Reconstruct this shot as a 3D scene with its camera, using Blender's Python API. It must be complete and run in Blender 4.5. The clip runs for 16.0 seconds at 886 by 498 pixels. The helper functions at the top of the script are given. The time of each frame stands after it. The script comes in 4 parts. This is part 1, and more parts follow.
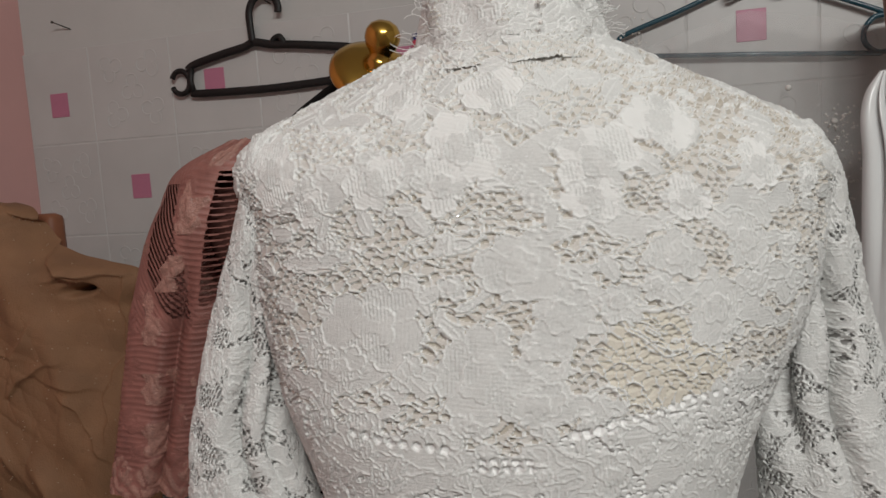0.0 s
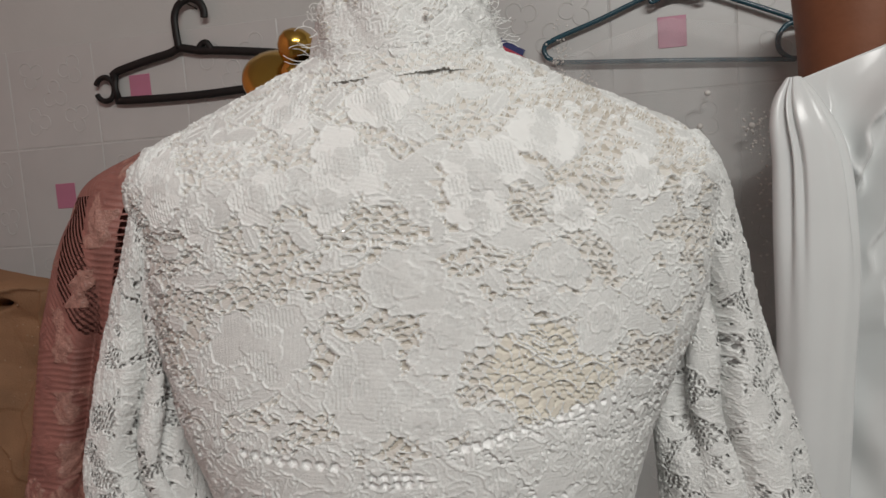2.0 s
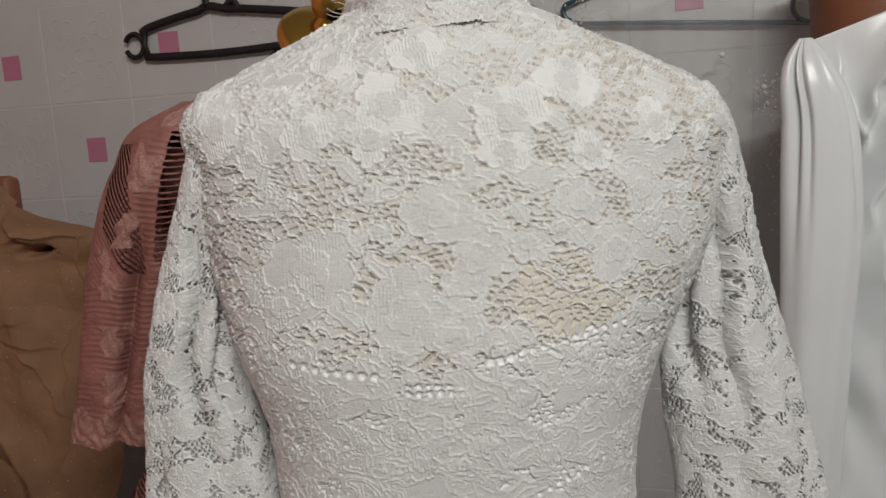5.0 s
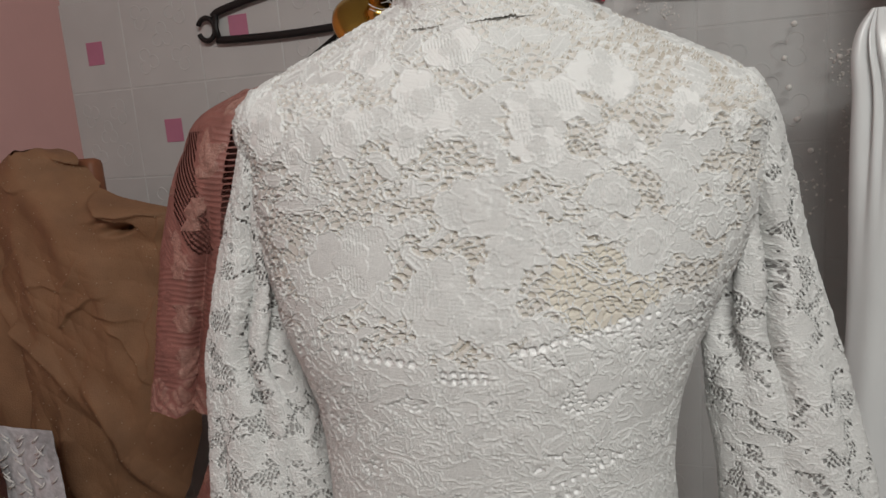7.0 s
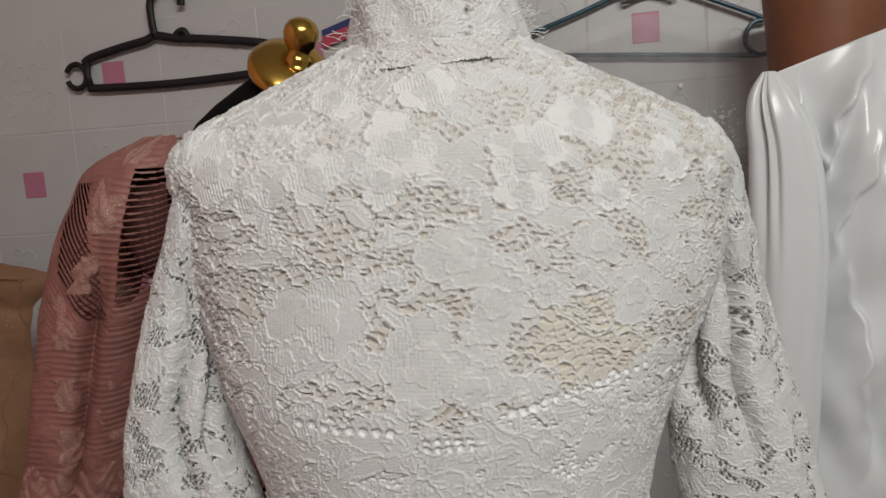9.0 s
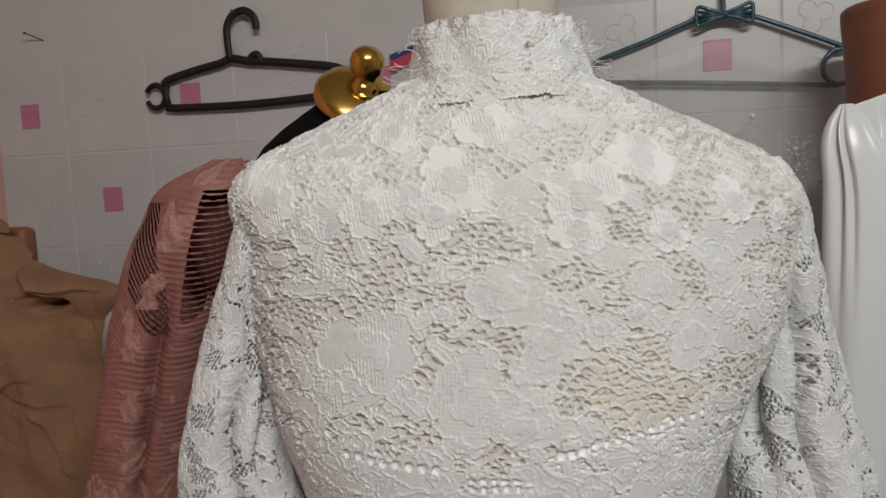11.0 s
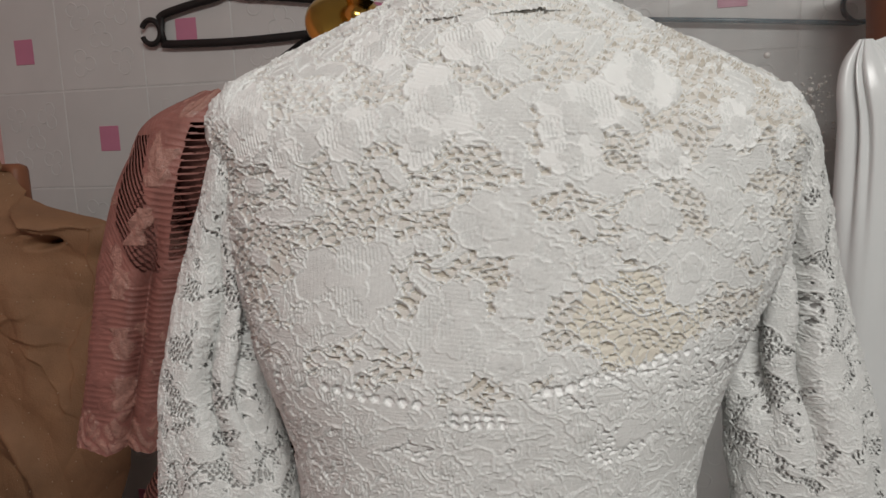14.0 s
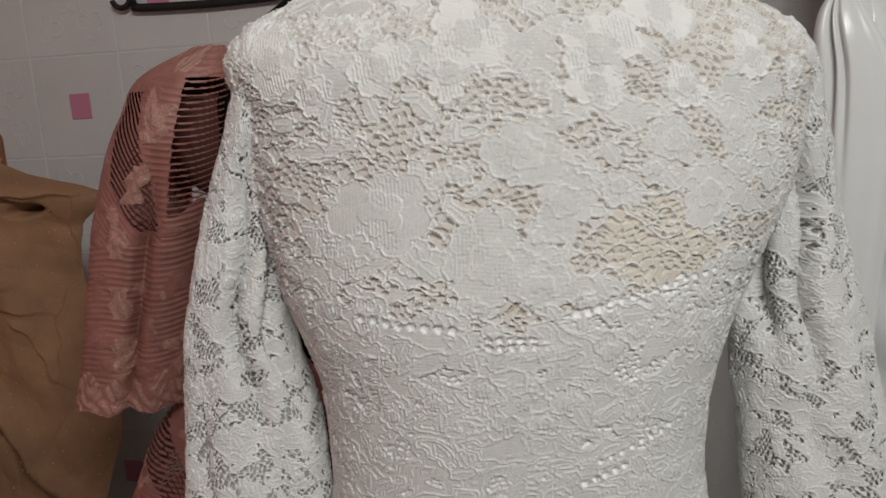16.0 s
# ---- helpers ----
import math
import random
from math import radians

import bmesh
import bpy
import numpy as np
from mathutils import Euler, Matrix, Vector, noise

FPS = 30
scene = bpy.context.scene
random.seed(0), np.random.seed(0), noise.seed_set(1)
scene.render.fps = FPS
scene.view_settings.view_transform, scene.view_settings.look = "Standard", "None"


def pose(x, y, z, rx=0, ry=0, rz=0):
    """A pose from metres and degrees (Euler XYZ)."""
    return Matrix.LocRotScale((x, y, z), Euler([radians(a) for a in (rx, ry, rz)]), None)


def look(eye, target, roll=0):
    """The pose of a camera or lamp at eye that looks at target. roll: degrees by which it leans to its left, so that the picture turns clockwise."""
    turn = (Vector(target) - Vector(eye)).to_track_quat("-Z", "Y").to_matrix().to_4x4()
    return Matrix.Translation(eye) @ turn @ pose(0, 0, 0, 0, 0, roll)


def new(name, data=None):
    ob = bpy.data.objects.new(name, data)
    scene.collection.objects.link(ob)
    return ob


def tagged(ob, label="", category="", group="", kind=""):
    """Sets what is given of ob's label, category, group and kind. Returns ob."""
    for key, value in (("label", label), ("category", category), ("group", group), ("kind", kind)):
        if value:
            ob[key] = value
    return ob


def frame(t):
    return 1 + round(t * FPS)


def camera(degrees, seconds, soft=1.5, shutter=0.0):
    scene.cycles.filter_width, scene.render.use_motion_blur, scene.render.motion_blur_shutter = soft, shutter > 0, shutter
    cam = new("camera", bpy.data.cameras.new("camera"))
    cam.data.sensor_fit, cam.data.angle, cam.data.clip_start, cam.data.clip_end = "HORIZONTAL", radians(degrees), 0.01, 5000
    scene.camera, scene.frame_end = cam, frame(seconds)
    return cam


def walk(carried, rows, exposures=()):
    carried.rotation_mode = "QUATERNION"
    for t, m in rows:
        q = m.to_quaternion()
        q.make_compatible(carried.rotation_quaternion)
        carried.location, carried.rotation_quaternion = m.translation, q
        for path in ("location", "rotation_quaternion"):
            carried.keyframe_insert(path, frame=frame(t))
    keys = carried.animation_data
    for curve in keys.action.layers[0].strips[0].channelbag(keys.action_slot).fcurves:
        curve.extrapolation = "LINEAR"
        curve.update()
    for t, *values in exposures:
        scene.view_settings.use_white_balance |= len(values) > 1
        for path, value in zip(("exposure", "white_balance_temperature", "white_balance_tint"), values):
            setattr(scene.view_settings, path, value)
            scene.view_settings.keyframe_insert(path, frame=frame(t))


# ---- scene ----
cam = camera(62.0, 16.0)
PATH = [
    (0, (0.011, -0.007, 1.305), (-0.563, 1.897, 1.09), -3.6),
    (0.5, (0.021, -0.013, 1.321), (-0.557, 1.897, 1.197), -3.6),
    (0.7, (0.023, -0.011, 1.318), (-0.52, 1.911, 1.203), -4.0),
    (1, (0.028, -0.006, 1.322), (-0.501, 1.918, 1.197), -3.8),
    (1.5, (0.037, -0.001, 1.317), (-0.463, 1.928, 1.147), -3.7),
    (2, (0.049, 0.006, 1.309), (-0.407, 1.941, 1.092), -4.2),
    (2.5, (0.048, 0.01, 1.305), (-0.406, 1.943, 1.067), -4.4),
    (3, (0.047, 0.011, 1.298), (-0.418, 1.937, 1.028), -4.3),
    (3.5, (0.044, -0.001, 1.296), (-0.432, 1.925, 1.041), -4.1),
    (3.7, (0.039, -0.005, 1.294), (-0.433, 1.918, 1.007), -3.9),
    (5.8, (0.074, -0.062, 1.297), (-0.454, 1.841, 0.981), -2.4),
    (6, (0.083, -0.056, 1.307), (-0.546, 1.812, 0.965), -1.6),
    (6.5, (0.086, -0.033, 1.308), (-0.686, 1.756, 0.859), -2.7),
    (7, (0.078, -0.05, 1.312), (-0.608, 1.791, 0.936), -4.6),
    (7.5, (0.037, -0.04, 1.309), (-0.384, 1.888, 0.986), -4.1),
    (8, (0.004, -0.038, 1.304), (-0.301, 1.92, 1.029), -3.1),
    (8.5, (-0.007, -0.031, 1.301), (-0.279, 1.932, 1.032), -2.9),
    (9, (-0.007, -0.033, 1.307), (-0.321, 1.927, 1.062), -4.0),
    (9.5, (-0.022, -0.039, 1.315), (-0.384, 1.92, 1.135), -4.1),
    (9.7, (-0.028, -0.037, 1.314), (-0.381, 1.924, 1.138), -3.9),
    (11.8, (0.013, -0.013, 1.319), (-0.531, 1.9, 1.101), -2.2),
    (12, (0.01, -0.004, 1.311), (-0.504, 1.913, 1.067), -1.7),
    (12.5, (0.01, -0.002, 1.309), (-0.494, 1.915, 1.043), -2.2),
    (13, (0.008, 0.001, 1.308), (-0.469, 1.922, 1.023), -2.5),
    (13.5, (0.005, -0.001, 1.304), (-0.501, 1.913, 1.017), -2.3),
    (14, (0.008, -0.003, 1.299), (-0.498, 1.906, 0.984), -2.1),
    (14.5, (0.019, -0.007, 1.293), (-0.465, 1.904, 0.954), -3.3),
    (15, (0.007, -0.012, 1.284), (-0.442, 1.901, 0.912), -2.9),
    (15.5, (-0.02, -0.026, 1.277), (-0.441, 1.891, 0.893), -2.2),
    (16, (-0.03, -0.031, 1.278), (-0.433, 1.889, 0.888), -3.2),
]
walk(cam, [(t, look(eye, target, roll)) for t, eye, target, roll in PATH])

# ---- world and light ----
world = bpy.data.worlds.new("room_world")
world.use_nodes = True
scene.world = world
world.node_tree.nodes["Background"].inputs[0].default_value = (0.9, 0.93, 1.0, 1)
world.node_tree.nodes["Background"].inputs[1].default_value = 0.05
tube = bpy.data.lights.new("tube_light", "AREA")
tube.shape, tube.size, tube.size_y, tube.energy, tube.color = "RECTANGLE", 1.2, 0.08, 26.8, (0.997, 0.985, 0.948)
tube_ob = new("tube_light", tube)
tube_ob.matrix_world = look((0.62, -1.00, 2.37), (-0.1, 0.5, 1.0))
tagged(tube_ob, "long white ceiling tube light", "lamp")
scene.view_settings.exposure = 0.0


# ---- materials ----
def mat(name, base, rough=0.6, metal=0.0, vary=0.12, scale=30.0, bump=0.15, bump_scale=300.0, sheen=0.0, coat=0.0, spec=0.5, dark=None):
    """A procedural surface: base colour varied at two scales, fine relief."""
    m = bpy.data.materials.new(name)
    m.use_nodes = True
    nt = m.node_tree
    b = nt.nodes["Principled BSDF"]
    tc = nt.nodes.new("ShaderNodeTexCoord")
    n1 = nt.nodes.new("ShaderNodeTexNoise"); n1.inputs["Scale"].default_value = scale; n1.inputs["Detail"].default_value = 6
    n2 = nt.nodes.new("ShaderNodeTexNoise"); n2.inputs["Scale"].default_value = scale * 0.12; n2.inputs["Detail"].default_value = 4
    add = nt.nodes.new("ShaderNodeMath"); add.operation = "ADD"
    nt.links.new(tc.outputs["Object"], n1.inputs["Vector"]); nt.links.new(tc.outputs["Object"], n2.inputs["Vector"])
    nt.links.new(n1.outputs["Fac"], add.inputs[0]); nt.links.new(n2.outputs["Fac"], add.inputs[1])
    ramp = nt.nodes.new("ShaderNodeValToRGB")
    lo = dark or [c * (1 - vary) for c in base]
    hi = [min(1, c * (1 + vary * 0.6)) for c in base]
    ramp.color_ramp.elements[0].position, ramp.color_ramp.elements[1].position = 0.35, 0.65
    half = nt.nodes.new("ShaderNodeMath"); half.operation = "MULTIPLY"; half.inputs[1].default_value = 0.5
    nt.links.new(add.outputs[0], half.inputs[0]); nt.links.new(half.outputs[0], ramp.inputs[0])
    ramp.color_ramp.elements[0].color, ramp.color_ramp.elements[1].color = (*lo, 1), (*hi, 1)
    nt.links.new(ramp.outputs[0], b.inputs["Base Color"])
    b.inputs["Roughness"].default_value, b.inputs["Metallic"].default_value = rough, metal
    b.inputs["Sheen Weight"].default_value, b.inputs["Coat Weight"].default_value = sheen, coat
    b.inputs["Specular IOR Level"].default_value = spec
    if bump:
        n3 = nt.nodes.new("ShaderNodeTexNoise"); n3.inputs["Scale"].default_value = bump_scale; n3.inputs["Detail"].default_value = 3
        bp = nt.nodes.new("ShaderNodeBump"); bp.inputs["Strength"].default_value = bump; bp.inputs["Distance"].default_value = 0.002
        nt.links.new(tc.outputs["Object"], n3.inputs["Vector"]); nt.links.new(n3.outputs["Fac"], bp.inputs["Height"])
        nt.links.new(bp.outputs[0], b.inputs["Normal"])
    return m


def sheer(name, base, cover, rough=0.6):
    """A thin see-through net: part cloth, part clear."""
    m = mat(name, base, rough, bump=0.0)
    nt = m.node_tree
    tr = nt.nodes.new("ShaderNodeBsdfTransparent")
    mix = nt.nodes.new("ShaderNodeMixShader")
    tc = nt.nodes.new("ShaderNodeTexCoord")
    n = nt.nodes.new("ShaderNodeTexNoise"); n.inputs["Scale"].default_value = 14
    mr = nt.nodes.new("ShaderNodeMapRange"); mr.inputs[3].default_value, mr.inputs[4].default_value = cover * 0.5, cover * 1.5
    nt.links.new(tc.outputs["Object"], n.inputs["Vector"]); nt.links.new(n.outputs["Fac"], mr.inputs[0])
    nt.links.new(mr.outputs[0], mix.inputs[0]); nt.links.new(tr.outputs[0], mix.inputs[1])
    nt.links.new(nt.nodes["Principled BSDF"].outputs[0], mix.inputs[2])
    nt.links.new(mix.outputs[0], nt.nodes["Material Output"].inputs[0])
    return m


LACE = mat("white_lace_cord", (0.83, 0.835, 0.82), 0.6, vary=0.04, scale=120, bump=0.3, bump_scale=1600, spec=0.35)
GROUND = mat("white_lace_ground", (0.74, 0.745, 0.73), 0.75, vary=0.10, scale=500, bump=0.4, bump_scale=2200, spec=0.3)
SATIN_LINING = mat("white_satin_lining", (0.86, 0.86, 0.85), 0.45, vary=0.03, bump=0.1, sheen=0.1)
CALICO = mat("cream_calico", (0.53, 0.495, 0.415), 0.85, vary=0.14, scale=40, bump=0.12, bump_scale=900)
# skin-toned lining, darkened so the gaps under the threads look shaded
NUDE_SHADE = mat("shaded_nude_lining", (0.50, 0.475, 0.44), 0.8, dark=(0.48, 0.43, 0.36), scale=60, bump=0.2, bump_scale=900)
NET = mat("fine_nude_net", (0.69, 0.675, 0.645), 0.8, dark=(0.68, 0.645, 0.59), scale=60, bump=0.4, bump_scale=1800)
CREAM = mat("cream_lining", (0.655, 0.615, 0.535), 0.8, vary=0.08, scale=60, bump=0.2, bump_scale=900)
SATIN = mat("white_satin", (0.80, 0.82, 0.82), 0.25, vary=0.04, scale=12, bump=0.06, bump_scale=500, sheen=0.2)
PINK_LACE = mat("dusty_rose_lace", (0.305, 0.132, 0.110), 0.40, vary=0.3, scale=60, bump=0.4, bump_scale=700)
ROSE_SEQUIN = mat("rose_sequin_flower", (0.42, 0.225, 0.185), 0.25, vary=0.3, scale=220, bump=0.8, bump_scale=420)
BROWN = mat("brown_chiffon", (0.255, 0.133, 0.068), 0.75, vary=0.24, scale=20, bump=0.6, bump_scale=380)
BLACK_PLASTIC = mat("black_plastic", (0.005, 0.005, 0.005), 0.55, vary=0.2, bump=0.05)
BLACK_CLOTH = mat("black_cloth", (0.005, 0.005, 0.005), 0.95, vary=0.2, bump=0.2, spec=0.1)
SLEEVE_SHADE = mat("wine_sleeve_shade", (0.10, 0.042, 0.035), 0.9, vary=0.2, bump=0.2, spec=0.2)
GOLD = mat("polished_gold", (0.62, 0.38, 0.085), 0.20, metal=1.0, vary=0.1, bump=0.02, bump_scale=60)
TEAL = mat("teal_plastic", (0.022, 0.075, 0.105), 0.25, vary=0.15, bump=0.03, coat=0.4)
TILE = mat("white_glazed_tile", (0.56, 0.56, 0.55), 0.32, vary=0.07, scale=9, bump=0.08, bump_scale=40)
GROUT = mat("pale_grout", (0.585, 0.585, 0.575), 0.9, vary=0.1, scale=60, bump=0.3)
PINK_GLAZE = mat("pink_glazed_inlay", (0.52, 0.20, 0.30), 0.35, vary=0.06, scale=30, bump=0.05)
PLASTER = mat("white_painted_plaster", (0.555, 0.555, 0.54), 0.8, vary=0.07, scale=6, bump=0.25, bump_scale=90)
PINK_PAINT = mat("pink_painted_plaster", (0.68, 0.385, 0.365), 0.75, vary=0.06, scale=5, bump=0.25, bump_scale=90)
STEEL = mat("dark_steel", (0.12, 0.11, 0.10), 0.4, metal=1.0, bump=0.05)
SEQUIN = mat("clear_sequin", (0.85, 0.85, 0.85), 0.10, metal=0.0, vary=0.05, bump=0.0)
PEARL = mat("pearl_bead", (0.75, 0.73, 0.70), 0.18, vary=0.04, bump=0.0, coat=0.6)
WOOD = mat("brown_board", (0.23, 0.085, 0.04), 0.55, vary=0.22, scale=18, bump=0.2, bump_scale=120)
SHEER = sheer("sheer_net_lining", (0.80, 0.79, 0.77), 0.60)
TULLE = sheer("white_tulle", (0.8, 0.8, 0.8), 0.2)
FLOOR_MAT = mat("pale_bounce_floor", (0.42, 0.40, 0.38), 0.4, vary=0.12, scale=8)
BLUE_PIN = mat("blue_pin_head", (0.02, 0.09, 0.25), 0.2, vary=0.02, bump=0.0)
GOLD_CLOTH = mat("gold_sequin_cloth", (0.42, 0.22, 0.05), 0.4, vary=0.5, scale=160, bump=0.8, bump_scale=300, metal=0.3)
SILVER_CLOTH = mat("silver_grey_tulle", (0.56, 0.57, 0.60), 0.35, vary=0.4, scale=90, bump=0.7, bump_scale=200)
RED = mat("red_ribbon", (0.5, 0.05, 0.09), 0.6)
NAVY = mat("navy_ribbon", (0.03, 0.04, 0.16), 0.6)


# ---- building helpers ----
def link(name, me, material, parent=None, label="", smooth=True):
    if material and not me.materials:
        me.materials.append(material)
    if smooth:
        me.polygons.foreach_set("use_smooth", np.ones(len(me.polygons), dtype=bool))
    ob = new(name, me)
    if parent:
        ob.parent = parent
    if label:
        ob["label"] = label
    return ob


def part(name, bm, material, parent=None, label="", smooth=True):
    """Links a bmesh as one mesh object under a thing or a part."""
    me = bpy.data.meshes.new(name)
    bmesh.ops.recalc_face_normals(bm, faces=bm.faces)
    bm.to_mesh(me)
    bm.free()
    return link(name, me, material, parent, label, smooth)


def thing(name, label, category, group="", at=(0, 0, 0)):
    e = new(name)
    e.empty_display_size = 0.05
    e.location = at
    return tagged(e, label, category, group)


def sheet(name, V, material, parent=None, label="", wrap=False, keep=None, thick=0.0, more=(), kinds=None):
    """A grid of places V[row, column] as one mesh; keep: which cells are cloth."""
    r, c = V.shape[:2]
    idx = np.arange(r * c).reshape(r, c)
    right = np.roll(idx, -1, 1)
    a, b, d, e = idx[:-1], right[:-1], right[1:], idx[1:]
    if not wrap:
        a, b, d, e = a[:, :-1], b[:, :-1], d[:, :-1], e[:, :-1]
    q = np.stack([a, b, d, e], -1)
    q = q[keep[: q.shape[0], : q.shape[1]]] if keep is not None else q.reshape(-1, 4)
    used = np.zeros(r * c, dtype=bool)
    used[q.ravel()] = True
    remap = np.cumsum(used) - 1
    q = remap[q]
    v = V.reshape(-1, 3)[used]
    me = bpy.data.meshes.new(name)
    me.vertices.add(len(v)); me.vertices.foreach_set("co", v.astype(np.float32).ravel())
    me.loops.add(q.size); me.loops.foreach_set("vertex_index", q.astype(np.int32).ravel())
    me.polygons.add(len(q)); me.polygons.foreach_set("loop_start", np.arange(0, q.size, 4, dtype=np.int32))
    me.update(calc_edges=True)
    ob = link(name, me, material, parent, label)
    for m in more:
        me.materials.append(m)
    if kinds is not None:
        k = kinds[: r - 1, : (c if wrap else c - 1)]
        k = k[keep[: k.shape[0], : k.shape[1]]] if keep is not None else k.ravel()
        me.polygons.foreach_set("material_index", k.astype(np.int32))
    if thick:
        so = ob.modifiers.new("thickness", "SOLIDIFY")
        so.thickness, so.offset = thick, -1
    return ob


def box(bm, x0, x1, y0, y1, z0, z1, bevel=0.0):
    r = bmesh.ops.create_cube(bm, size=1.0, matrix=Matrix.Translation(((x0 + x1) / 2, (y0 + y1) / 2, (z0 + z1) / 2)) @ Matrix.Diagonal((x1 - x0, y1 - y0, z1 - z0, 1)))
    if bevel:
        es = list({e for v in r["verts"] for e in v.link_edges})
        bmesh.ops.bevel(bm, geom=es, offset=bevel, segments=2, profile=0.5, affect="EDGES")
    return bm


def spline(points, n=12):
    """A smooth run of places through the given ones."""
    P = [np.array(p, float) for p in points]
    P = [2 * P[0] - P[1]] + P + [2 * P[-1] - P[-2]]
    out = []
    for i in range(1, len(P) - 2):
        for k in range(n):
            t = k / n
            out.append(0.5 * (2 * P[i] + (P[i + 1] - P[i - 1]) * t + (2 * P[i - 1] - 5 * P[i] + 4 * P[i + 1] - P[i + 2]) * t * t + (3 * P[i] - P[i - 1] - 3 * P[i + 1] + P[i + 2]) * t ** 3))
    out.append(P[-2])
    return out


def tube(bm, path, radius, sides=10, wide=1.0):
    """A rod along a path; wide: its width in the plane of x and z against its depth."""
    path = [Vector(p) for p in path]
    rings = []
    for i, p in enumerate(path):
        d = (path[min(i + 1, len(path) - 1)] - path[max(i - 1, 0)]).normalized()
        side = d.cross(Vector((0, 1, 0)))
        side = side.normalized() if side.length > 1e-4 else Vector((1, 0, 0))
        up = d.cross(side).normalized()
        rr = radius[i] if isinstance(radius, (list, tuple)) else radius
        rings.append([bm.verts.new(p + rr * (wide * math.cos(k * 2 * math.pi / sides) * side + math.sin(k * 2 * math.pi / sides) * up)) for k in range(sides)])
    for a, b in zip(rings, rings[1:]):
        for k in range(sides):
            bm.faces.new((a[k], a[(k + 1) % sides], b[(k + 1) % sides], b[k]))
    bm.faces.new(rings[0]), bm.faces.new(rings[-1][::-1])
    return bm


def ball(bm, at, r, u=12, v=8):
    bmesh.ops.create_uvsphere(bm, u_segments=u, v_segments=v, radius=r, matrix=Matrix.Translation(at))
    return bm


def lathe(bm, profile, at=(0, 0, 0), sides=40, m=None):
    """A turned body: profile of (radius, height)."""
    m = m or Matrix.Translation(at)
    rings = [[bm.verts.new(m @ Vector((r * math.cos(k * 2 * math.pi / sides), r * math.sin(k * 2 * math.pi / sides), z))) for k in range(sides)] for r, z in profile]
    for a, b in zip(rings, rings[1:]):
        for k in range(sides):
            bm.faces.new((a[k], a[(k + 1) % sides], b[(k + 1) % sides], b[k]))
    bm.faces.new(rings[0][::-1]), bm.faces.new(rings[-1])
    return bm


def curve_through(knots, x):
    """Smooth values at x through rows of (x, value)."""
    k = np.array(sorted(knots), float)
    xs, ys = k[:, 0], k[:, 1]
    m = np.gradient(ys, xs)
    i = np.clip(np.searchsorted(xs, x) - 1, 0, len(xs) - 2)
    h = xs[i + 1] - xs[i]
    t = np.clip((x - xs[i]) / h, 0, 1)
    return (2 * t**3 - 3 * t**2 + 1) * ys[i] + (t**3 - 2 * t**2 + t) * h * m[i] + (-2 * t**3 + 3 * t**2) * ys[i + 1] + (t**3 - t**2) * h * m[i + 1]


